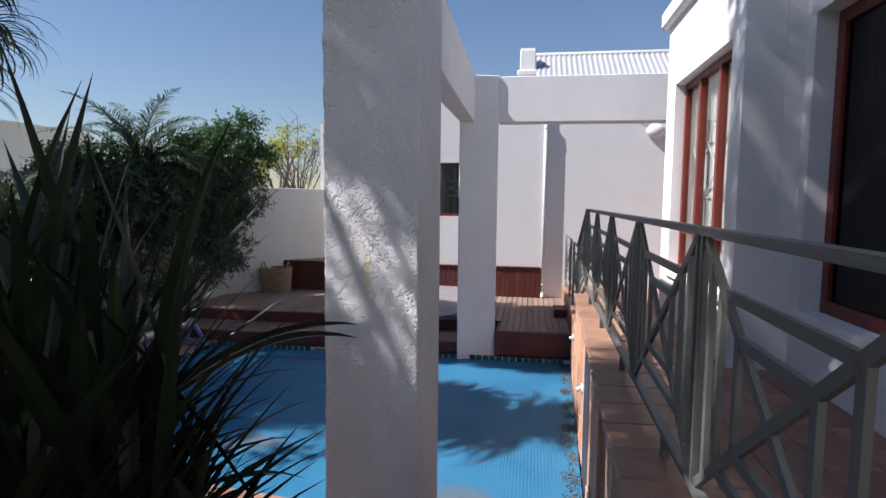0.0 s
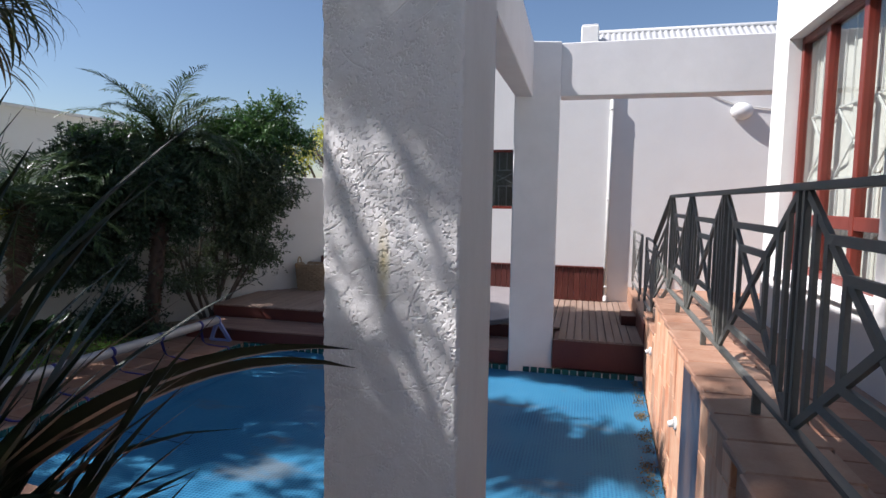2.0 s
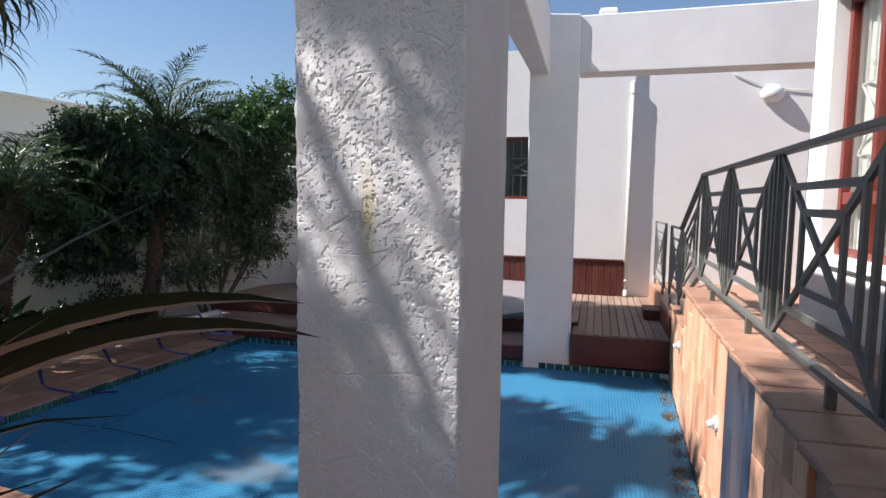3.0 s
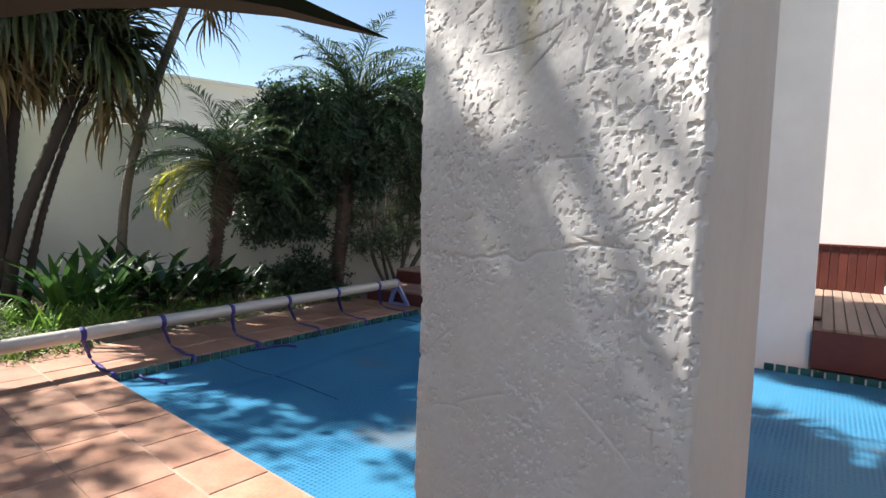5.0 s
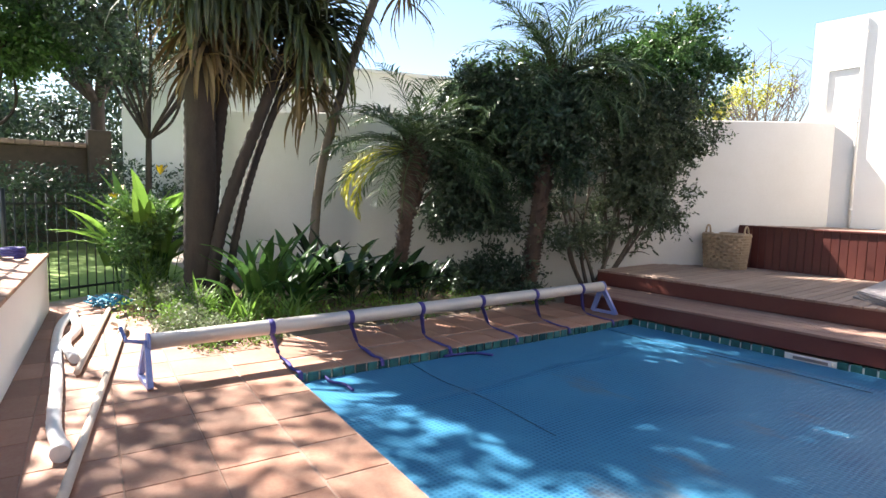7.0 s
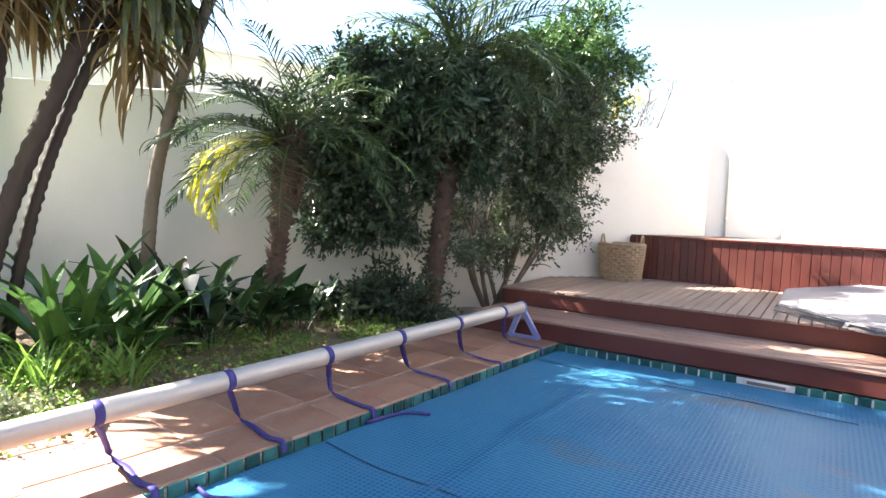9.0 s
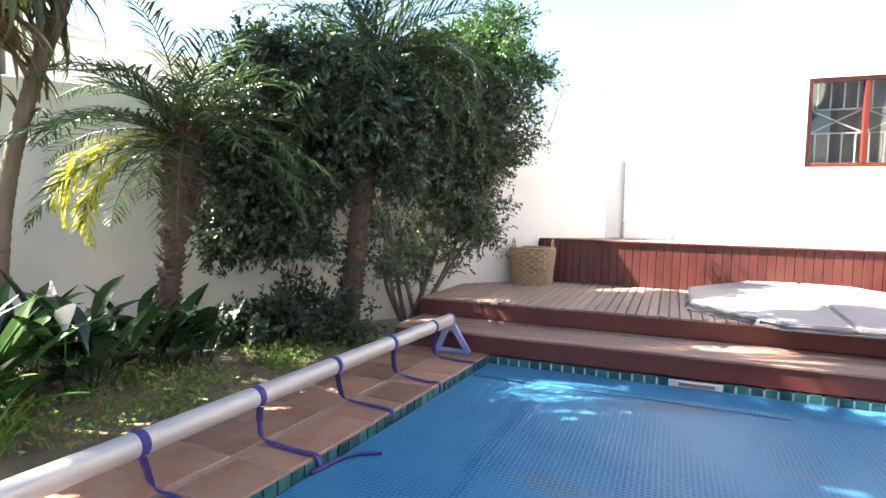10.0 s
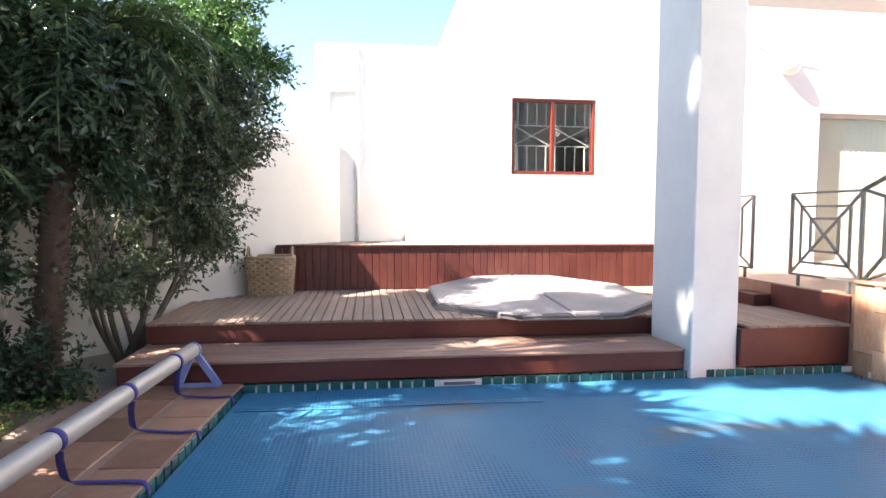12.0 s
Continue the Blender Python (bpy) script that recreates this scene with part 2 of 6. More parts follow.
dots.inputs[1].default_value, dots.inputs[2].default_value, dots.inputs[3].default_value, dots.inputs[4].default_value = 0.22, 0.5, 0.0, 0.8
li(vo.outputs["Distance"], dots.inputs[0])
li(dots.outputs[0], m2.inputs["Factor"])
li(m1.outputs["Result"], m2.inputs["A"])
m2.inputs["B"].default_value = (0.048, 0.20, 0.325, 1)
sr = n.new("ShaderNodeMapRange")
sr.inputs[1].default_value, sr.inputs[2].default_value, sr.inputs[4].default_value = 0.59, 0.68, 0.55
li(stain.outputs["Fac"], sr.inputs[0])
li(sr.outputs[0], m3.inputs["Factor"])
li(m2.outputs["Result"], m3.inputs["A"])
m3.inputs["B"].default_value = (0.15, 0.125, 0.09, 1)
li(m3.outputs["Result"], p.inputs["Base Color"])
p.inputs["Roughness"].default_value = 0.42
p.inputs["Specular IOR Level"].default_value = 0.12
bp = n.new("ShaderNodeBump")
bp.inputs["Strength"].default_value, bp.inputs["Distance"].default_value, bp.invert = 0.6, 0.006, True
li(vo.outputs["Distance"], bp.inputs["Height"])
li(bp.outputs[0], p.inputs["Normal"])

# ---- mesh helpers ----


def part(name, bm, material, parent=None, label=""):
    me = bpy.data.meshes.new(name)
    bm.to_mesh(me)
    bm.free()
    me.materials.append(material)
    ob = new(name, me)
    if parent:
        ob.parent = parent
    if label:
        ob["label"] = label
    return ob


def data_part(name, verts, faces, material, parent=None, label="", smooth=False):
    me = bpy.data.meshes.new(name)
    me.from_pydata(verts, [], faces)
    me.materials.append(material)
    if smooth:
        me.polygons.foreach_set("use_smooth", [True] * len(faces))
    ob = new(name, me)
    if parent:
        ob.parent = parent
    if label:
        ob["label"] = label
    return ob


def thing(name, label, category, at=(0, 0, 0), group="", kind=""):
    e = new(name)
    e.location = at
    e.empty_display_size = 0.1
    return tagged(e, label, category, group, kind)


def shared(name, me, parent, at, rz=0.0):
    """One more object on a mesh that its like share."""
    ob = new(name, me)
    ob.parent = parent
    ob.matrix_basis = Matrix.Translation(at) @ Matrix.Rotation(rz, 4, "Z")
    return ob


def add_box(bm, lo, hi, bevel=0.0, m=None):
    r = bmesh.ops.create_cube(bm, size=1.0)
    c, s = [(a + b) / 2 for a, b in zip(lo, hi)], [b - a for a, b in zip(lo, hi)]
    for v in r["verts"]:
        v.co = Vector((v.co.x * s[0] + c[0], v.co.y * s[1] + c[1], v.co.z * s[2] + c[2]))
    if bevel:
        es = {e for v in r["verts"] for e in v.link_edges}
        out = bmesh.ops.bevel(bm, geom=list(es), offset=bevel, segments=1, affect="EDGES")
        vs = {v for f in out["faces"] for v in f.verts} | {v for v in r["verts"] if v.is_valid}
    else:
        vs = r["verts"]
    if m is not None:
        for v in vs:
            v.co = m @ v.co
    return bm


def box(name, lo, hi, material, parent=None, label="", bevel=0.006):
    return part(name, add_box(bmesh.new(), lo, hi, bevel), material, parent, label)


def add_prism(bm, outline, z0, z1):
    """An upright prism on a flat outline, given anticlockwise."""
    lo, hi = [bm.verts.new((x, y, z0)) for x, y in outline], [bm.verts.new((x, y, z1)) for x, y in outline]
    bm.faces.new(lo[::-1])
    bm.faces.new(hi)
    for i in range(len(lo)):
        j = (i + 1) % len(lo)
        bm.faces.new((lo[i], lo[j], hi[j], hi[i]))
    return bm


def prism(name, outline, z0, z1, material, parent=None, label="", bevel=0.0):
    bm = add_prism(bmesh.new(), outline, z0, z1)
    if bevel:
        bmesh.ops.bevel(bm, geom=bm.edges[:], offset=bevel, segments=1, affect="EDGES")
    return part(name, bm, material, parent, label)


def add_bar(bm, a, b, w, h=None, up=(0, 0, 1)):
    """A bar of rectangular section w by h from a to b."""
    h = h or w
    a, b = Vector(a), Vector(b)
    d = (b - a).normalized()
    s = d.cross(Vector(up))
    s = s.normalized() if s.length > 1e-4 else Vector((1, 0, 0))
    u = s.cross(d)
    ring = [(s * (w / 2) * i + u * (h / 2) * j) for i, j in ((-1, -1), (1, -1), (1, 1), (-1, 1))]
    va, vb = [bm.verts.new(a + r) for r in ring], [bm.verts.new(b + r) for r in ring]
    bm.faces.new(va[::-1])
    bm.faces.new(vb)
    for i in range(4):
        j = (i + 1) % 4
        bm.faces.new((va[i], va[j], vb[j], vb[i]))
    return bm


def add_tube(bm, pts, radii, sides=10, caps=True):
    """A round tube along points, smooth."""
    pts = [Vector(q) for q in pts]
    radii = [float(r) for r in radii] if hasattr(radii, "__len__") else [radii] * len(pts)
    rings, ref = [], None
    for i, q in enumerate(pts):
        d = (pts[min(i + 1, len(pts) - 1)] - pts[max(i - 1, 0)]).normalized()
        if ref is None:
            ref = Vector((0, 0, 1)) if abs(d.z) < 0.9 else Vector((1, 0, 0))
        s = d.cross(ref).normalized()
        u = s.cross(d)
        ref = u
        rings.append([bm.verts.new(q + radii[i] * (s * math.cos(2 * math.pi * k / sides) + u * math.sin(2 * math.pi * k / sides))) for k in range(sides)])
    for a, b in zip(rings, rings[1:]):
        for k in range(sides):
            f = bm.faces.new((a[k], a[(k + 1) % sides], b[(k + 1) % sides], b[k]))
            f.smooth = True
    if caps:
        bm.faces.new(rings[0][::-1])
        bm.faces.new(rings[-1])
    return bm


def tube(name, pts, radii, material, parent=None, label="", sides=10):
    return part(name, add_tube(bmesh.new(), pts, radii, sides), material, parent, label)


def curve_pts(pts, n=8):
    """A smooth line through points."""
    pts = [Vector(q) for q in pts]
    ext = [2 * pts[0] - pts[1]] + pts + [2 * pts[-1] - pts[-2]]
    out = []
    for i in range(1, len(ext) - 2):
        a, b, c, d = ext[i - 1 : i + 3]
        for k in range(n):
            t = k / n
            out.append(0.5 * (2 * b + (c - a) * t + (2 * a - 5 * b + 4 * c - d) * t * t + (3 * b - a - 3 * c + d) * t ** 3))
    return out + [pts[-1]]


def structure(ob, label, category="wall"):
    return tagged(ob, label, category, kind="structure")


def wall_with_holes(name, axis, at, thick, a0, a1, z0, z1, holes, material, label):
    """A wall whose face lies at `at` on the axis across it, with rectangular openings (a0, a1, z0, z1) right through."""
    us = sorted({a0, a1, *[h[0] for h in holes], *[h[1] for h in holes]})
    zs = sorted({z0, z1, *[h[2] for h in holes], *[h[3] for h in holes]})
    solid = lambda i, k: 0 <= i < len(us) - 1 and 0 <= k < len(zs) - 1 and not any(h[0] <= us[i] and us[i + 1] <= h[1] and h[2] <= zs[k] and zs[k + 1] <= h[3] for h in holes)
    bm = bmesh.new()
    pt = lambda u, d, z: bm.verts.new((u, at + d, z) if axis == "y" else (at + d, u, z))
    for i in range(len(us) - 1):
        for k in range(len(zs) - 1):
            if not solid(i, k):
                continue
            u, v, s, t = us[i], us[i + 1], zs[k], zs[k + 1]
            for d in (0, thick):
                bm.faces.new([pt(u, d, s), pt(v, d, s), pt(v, d, t), pt(u, d, t)])
            for di, dk, e in ((-1, 0, ((u, s), (u, t))), (1, 0, ((v, s), (v, t))), (0, -1, ((u, s), (v, s))), (0, 1, ((u, t), (v, t)))):
                if not solid(i + di, k + dk):
                    (p0, q0), (p1, q1) = e
                    bm.faces.new([pt(p0, 0, q0), pt(p1, 0, q1), pt(p1, thick, q1), pt(p0, thick, q0)])
    bmesh.ops.remove_doubles(bm, verts=bm.verts[:], dist=1e-5)
    bmesh.ops.recalc_face_normals(bm, faces=bm.faces[:])
    return structure(part(name, bm, material), label)

# ---- the plan ----
FL, NL, NR, FR = Vector((0.0, 0.0)), Vector((-0.27, -3.96)), Vector((5.44, -4.62)), Vector((5.6, 0.0))  # the pool's corners
TERRACE, PATIO, DECKZ, UPPER = 0.95, 0.655, 0.385, 1.0
WALL_Y = 4.05
GW0, GW1 = Vector((-5.28, -2.9)), Vector((0.6, 4.0))  # the garden wall's face
GWD = (GW1 - GW0).normalized()
GWN = Vector((-GWD.y, GWD.x))


def gw(s, off=0.0):
    """A point s metres along the garden wall, off metres in front of it."""
    q = GW0 + GWD * s - GWN * off
    return q.x, q.y


def gw_y(x):
    return GW0.y + (x - GW0.x) * GWD.y / GWD.x


# ground: one sheet round the pool
far = 400.0
vs = [(*c, -0.03) for c in (FL, FR, NR, NL)] + [(-far, far, -0.03), (far, far, -0.03), (far, -far, -0.03), (-far, -far, -0.03)]
structure(data_part("ground", vs, [(0, 1, 5, 4), (1, 2, 6, 5), (2, 3, 7, 6), (3, 0, 4, 7)], YARD), "dry sandy ground round the house and its neighbours", "ground")
lx = [(-40, -40), (-0.25, -40), (-0.25, -6.12), (-3.85, -5.58), (-4.25, -5.5), (-5.25, -3.6), (-5.5, -3.1), (-12.4, -3.1), (-40, -12)]
structure(data_part("lawn", [(x, y, -0.024) for x, y in lx], [tuple(range(len(lx)))], LAWN), "sunlit green lawn beyond the fence", "lawn")

# planting bed
bm = bmesh.new()
rows = 26
q00, q10, q11, q01 = Vector((-1.2, -4.35)), Vector((-1.2, 0.1)), Vector(gw(4.5)), Vector((-5.2, -3.2))
grid = []
for i in range(rows + 1):
    line = []
    for j in range(rows + 1):
        u, v = i / rows, j / rows
        q = q00.lerp(q10, u).lerp(q01.lerp(q11, u), v)
        w = noise.noise(Vector((q.x * 1.4, q.y * 1.4, 0))) * 0.05 + noise.noise(Vector((q.x * 6, q.y * 6, 3))) * 0.02
        line.append(bm.verts.new((q.x + 0.07 * noise.noise(Vector((q.y * 2, 0, 5))) * (1 - v), q.y, -0.015 + (0.05 + w) * min(1, v * 5) + 0.08 * v)))
    grid.append(line)
for i in range(rows):
    for j in range(rows):
        bm.faces.new((grid[i][j], grid[i + 1][j], grid[i + 1][j + 1], grid[i][j + 1])).smooth = True
structure(part("planting_bed", bm, SOIL), "dark garden soil with dry leaf litter beside the pool", "ground")

# pool shell and cover
bm = bmesh.new()
top, bot = [bm.verts.new((*c, -0.02)) for c in (FL, FR, NR, NL)], [bm.verts.new((*c, -1.3)) for c in (FL, FR, NR, NL)]
bm.faces.new(bot)
for i in range(4):
    bm.faces.new((top[i], top[(i + 1) % 4], bot[(i + 1) % 4], bot[i]))
structure(part("pool_basin", bm, TILEGROUT), "tiled swimming pool basin under a blue cover", "pool")


def quad_at(u, v):
    return NL.lerp(NR, u).lerp(FL.lerp(FR, u), v)


bm = bmesh.new()
nu, nv = 110, 84
grid = []
for i in range(nu + 1):
    line = []
    for j in range(nv + 1):
        u, v = 0.004 + 0.992 * i / nu, 0.006 + 0.988 * j / nv
        q = quad_at(u, v)
        z = -0.07 + 0.008 * noise.noise(Vector((q.x * 0.9, q.y * 0.9, 1))) + 0.006 * noise.noise(Vector((q.x * 3 + q.y, q.y * 2.2, 7)))
        crease = abs(q.y + 0.42 + 0.03 * math.sin(q.x * 3))
        z += 0.012 * math.exp(-((crease / 0.03) ** 2)) + 0.010 * math.exp(-(((q.x - 0.62 - 0.02 * math.sin(4 * q.y)) / 0.035) ** 2))
        line.append((q.x, q.y, z))
    grid.append(line)
bm.free()
pc = thing("pool_cover", "blue bubbled solar pool cover with dirty patches floating on the pool", "pool cover")
for k in range(4):  # welded widths
    j0, j1 = nv * k // 4, nv * (k + 1) // 4
    vs = [c for line in grid for c in line[j0:j1 + 1]]
    w = j1 - j0 + 1
    data_part("panel", vs, [(i * w + j, i * w + w + j, i * w + w + j + 1, i * w + j + 1) for i in range(nu) for j in range(w - 1)], COVER, pc, smooth=True)

for pts in ([(0.03, -0.50), (0.8, -0.525), (1.6, -0.51), (2.4, -0.54)], [(-0.15, -2.97), (0.3, -3.03), (0.8, -3.02), (1.5, -3.1)]):
    tube("seam", curve_pts([(x, y, -0.064) for x, y in pts], 12), 0.003, SEAM, pc, sides=6)
for pts in ([(-0.24, -3.72), (-0.1, -3.74), (0.0, -3.69), (0.15, -3.70)], [(-0.15, -2.63), (-0.08, -2.35), (0.07, -2.25)]):
    tube("loose_strap", curve_pts([(x, y, -0.055) for x, y in pts], 6), 0.011, STRAP, pc, "loose navy strap end lying on the cover", 6)

# back house wall with its window and the grey door
WIN = (3.02, 4.25, 1.985, 3.05)
DOOR = (7.81, 9.6, PATIO, 2.98)
NOOK_X, MID_Y, EAST_Y = 2.3, 3.03, 3.09
wall_with_holes("wall_back", "y", MID_Y, 0.25, NOOK_X, 5.25, -0.1, 4.5, [WIN], PLASTER, "white plastered back wall of the house")
wall_with_holes("wall_back_east", "y", EAST_Y, 0.19, 5.25, 14.0, -0.1, 4.5, [DOOR], PLASTER, "white plastered back wall of the house, set slightly back")
wall_with_holes("wall_back_low", "y", WALL_Y, 0.25, 0.22, NOOK_X, -0.1, 4.0, [], PLASTER, "white plastered lower wall at the back of the upper deck")
structure(box("wall_return", (NOOK_X, MID_Y + 0.25, -0.1), (NOOK_X + 0.25, 7.6, 4.5), PLASTER), "white plastered return of the back wall")
structure(box("wall_room_back", (NOOK_X + 0.25, 7.5, 0.5), (13.9, 7.6, 4.5), DARKROOM), "plain inner wall of the back room")
structure(box("floor_room", (NOOK_X + 0.25, MID_Y + 0.25, 0.7), (13.9, 7.5, 0.77), DARKROOM), "plain floor of the back room", "floor")
structure(box("ceiling_room", (NOOK_X + 0.25, MID_Y + 0.25, 4.3), (13.9, 7.5, 4.4), DARKROOM), "plain ceiling of the back room", "ceiling")

# garden wall, running askew behind the planting
o = [gw(0), gw(9.066), gw(9.066, -0.22), gw(0, -0.22)]
structure(prism("wall_garden", o, -0.1, 2.52, GARDENWALL, bevel=0.012), "cream plastered garden wall behind the planting")

# pergola posts and beams
def value_noise(rng, gx, gz, cx, cz):
    """Smooth random values on a grid, with cells of cx by cz metres."""
    u, v = (gx - gx.min()) / cx, (gz - gz.min()) / cz
    t = rng.random((int(u.max()) + 2, int(v.max()) + 2))
    i, k = u.astype(int), v.astype(int)
    a, b = u - i, v - k
    a, b = a * a * (3 - 2 * a), b * b * (3 - 2 * b)
    return (t[i, k] * (1 - a) + t[i + 1, k] * a) * (1 - b) + (t[i, k + 1] * (1 - a) + t[i + 1, k + 1] * a) * b


def heightfield_post(name, x0, x1, y0, skew, xb, yb, z1, label):
    """A plastered post whose front is a relief of gouges and pits; the front recedes by skew."""
    nx, nz = 250, 1480
    xs, zs = np.linspace(x0, x1, nx), np.linspace(-0.05, z1, nz)
    gx, gz = np.meshgrid(xs, zs, indexing="ij")
    rng = np.random.default_rng(5)
    lump = sum(a * (value_noise(rng, gx, gz, c, c) - 0.5) for c, a in ((0.14, 0.010), (0.05, 0.0042), (0.02, 0.002), (0.009, 0.0009)))
    mask = np.clip(value_noise(rng, gx, gz, 0.16, 0.22) * 1.1 + value_noise(rng, gx, gz, 0.045, 0.045) * 0.7 - 0.42, 0, 1)
    mask *= np.clip((gz - 0.75) / 0.5, 0.12, 1)
    tilt = gx + 0.55 * gz
    f = 0.55 * value_noise(rng, tilt, gz - 0.55 * gx, 0.014, 0.0085) + 0.45 * value_noise(rng, gx, gz, 0.0055, 0.0055)
    g = 0.6 * value_noise(rng, gx - 0.3 * gz, gz + 0.3 * gx, 0.008, 0.014) + 0.4 * value_noise(rng, gx, gz, 0.006, 0.006)
    d = 0.0052 * np.clip((f - 0.735 + 0.10 * mask) / 0.09, 0, 1) * np.clip(mask * 2.2, 0, 1)
    h_ = 0.65 * value_noise(rng, gx + 0.35 * gz, gz - 0.35 * gx, 0.030, 0.016) + 0.35 * value_noise(rng, gx, gz, 0.008, 0.008)
    d = np.maximum(d, 0.0058 * np.clip((h_ - 0.745 + 0.07 * mask) / 0.08, 0, 1) * np.clip(mask * 2.2, 0, 1))
    d = np.maximum(d, 0.0045 * np.clip((g - 0.752 + 0.08 * mask) / 0.09, 0, 1) * np.clip(mask * 2, 0, 1))
    for _ in range(46):  # trowel scratches
        cx, cz = rng.uniform(x0, x1), rng.uniform(0.5, z1)
        ln, w, ang, bend = rng.uniform(0.02, 0.09), rng.uniform(0.0015, 0.003), rng.normal(0.25, 0.5), rng.uniform(-2.5, 2.5)
        k0, k1 = np.searchsorted(zs, (cz - 0.15, cz + 0.15))
        ux, uz = gx[:, k0:k1] - cx, gz[:, k0:k1] - cz
        s, t = ux * math.cos(ang) + uz * math.sin(ang), -ux * math.sin(ang) + uz * math.cos(ang)
        d[:, k0:k1] = np.maximum(d[:, k0:k1], 0.005 * np.exp(-((s / ln) ** 6) - ((t - bend * s * s) / w) ** 2))
    ux = gx - 4.13  # the long curved crack
    line = 1.40 + 0.9 * np.maximum(ux, -0.14) ** 2 + 0.20 * ux + 0.02 * (value_noise(rng, gx, gz, 0.04, 0.04) - 0.5)
    d = np.maximum(d, 0.005 * np.exp(-((ux / 0.22) ** 8) - ((gz - line) / 0.003) ** 2))
    y = y0 + skew * (gx - x0) + d + lump
    edge = np.minimum(gx - x0, x1 - gx)
    y += np.maximum(0, 0.014 - edge) ** 2 * 50
    wob = 0.006 * (value_noise(rng, gz, gx, 0.09, 9)[0] - 0.5) + 0.008 * (value_noise(rng, gz, gx, 0.018, 9)[0] - 0.5)
    xx = gx.copy()
    xx[0] += wob
    xx[-1] += wob[::-1] * 1.1
    verts = np.stack([xx, y, gz], -1).reshape(-1, 3)
    idx = np.arange(nx * nz).reshape(nx, nz)
    faces = np.stack([idx[:-1, :-1], idx[1:, :-1], idx[1:, 1:], idx[:-1, 1:]], -1).reshape(-1, 4).tolist()
    verts = verts.tolist()
    n0 = len(verts)
    m0 = n0 + 2 * nz
    sides_ = [(x0, y0 + 0.03, zz) for zz in zs] + [(x1, y0 + skew * (x1 - x0) + 0.03, zz) for zz in zs]
    verts += [(x0 + xb - x1, yb + 0.1, zz) for zz in zs] + [(xb, yb, zz) for zz in zs]
    verts += sides_
    for k in range(nz - 1):
        faces.append((int(idx[0, k]), int(idx[0, k + 1]), m0 + k + 1, m0 + k))
        faces.append((m0 + k, m0 + k + 1, n0 + k + 1, n0 + k))
        faces.append((int(idx[-1, k + 1]), int(idx[-1, k]), m0 + nz + k, m0 + nz + k + 1))
        faces.append((m0 + nz + k + 1, m0 + nz + k, n0 + nz + k, n0 + nz + k + 1))
    faces += [(n0, n0 + nz - 1, n0 + 2 * nz - 1, n0 + nz), tuple([int(i) for i in idx[:, -1]] + [n0 + 2 * nz - 1, n0 + nz - 1])]
    return structure(data_part(name, verts, faces, STREAKED), label, "pillar")


P1 = (3.806, 4.396, -5.35, -4.72)
heightfield_post("pillar_near", 3.806, 4.396, -5.202, -0.251, 4.423, -4.823, 4.1, "white pillar with deeply pitted rough plaster beside the pool")
structure(prism("pillar_far", [(3.92, -0.06), (4.475, 0.085), (4.42, 0.70), (3.88, 0.60)], -0.09, 4.11, PITTED, bevel=0.012), "white plastered pillar standing at the pool edge", "pillar")
structure(prism("beam_long", [(3.88, -4.72), (4.20, -4.80), (4.135, 0.004), (3.925, 0.004)], 3.43, 4.105, PITTED, bevel=0.01), "white plastered pergola beam between the two pillars", "beam")
structure(box("beam_cross", (4.47, 0.12, 3.445), (9.5, 0.42, 4.10), PITTED, bevel=0.01), "white plastered pergola beam running to the house", "beam")

# terrace, patio and steps
structure(prism("terrace", [(5.62, -0.42), (5.5, -7.5), (3.2, -7.62), (2.6, -7.62), (2.6, -14), (12, -14), (12, -0.42)], -0.1, TERRACE - 0.012, GROUT), "raised terrace of terracotta tiles along the house", "floor")
structure(box("patio_far", (5.6, -0.415, -0.1), (12, EAST_Y, PATIO), COPING), "small terracotta patio in front of the back wall", "floor")
stair = thing("garden_stair", "terracotta tiled steps down from the terrace to the pool", "steps", kind="structure")
for i in range(4):
    y = -7.62 + 0.31 * i
    box("step", (3.2, y, -0.05), (5.5 - 0.005 * i, y + 0.31, 0.76 - 0.19 * i), TERRACOTTA, stair, bevel=0.008)
# floor slab under the pool-side tiles
structure(prism("paving_bed", [(-1.25, 0.0), (-1.3, -4.3), (-4.2, -4.75), (-4.2, -6.3), (5.45, -6.6), (5.47, -4.62), NR, NL, FL], -0.1, -0.006, GROUT), "mortar bed under the pool-side tiles", "floor")

# raised wall along the pool with its slate face
pw = thing("pool_wall", "low raised wall clad in rusty slate along the pool", "wall", kind="structure")
prism("wall_core", [(5.606, -0.42), (5.40, -6.4), (5.40, -7.61), (5.78, -7.61), (5.9, -1.2), (5.9, -0.42)], -0.4, 0.76, GROUT, pw)
prism("wall_core", [(5.58, -1.2), (5.40, -6.4), (5.40, -7.61), (5.78, -7.61), (5.9, -1.2)], 0.76, 1.134, GROUT, pw)
def pw_x(y):
    return 5.62 + (5.40 - 5.62) * y / -6.4

# house bay with the tall window
BAYX, BAYY0, BAYY1, RECX = 6.61, -0.82, -3.45, 7.05
BW = (-3.16, -1.23, 1.52, 3.67)
wall_with_holes("wall_bay", "x", BAYX, 0.3, BAYY1, BAYY0, 0.7, 4.42, [BW], PLASTER, "white plastered bay of the house with a tall window")
structure(box("wall_bay_side", (BAYX + 0.3, BAYY1, 0.7), (RECX + 0.3, BAYY1 + 0.22, 4.42), PLASTER), "white plastered side of the bay")
structure(box("wall_bay_north", (BAYX + 0.3, BAYY0 - 0.25, 0.7), (12.0, BAYY0, 4.42), PLASTER), "white plastered end wall of the house")
RW = (-7.2, -3.6, 1.47, 3.72)
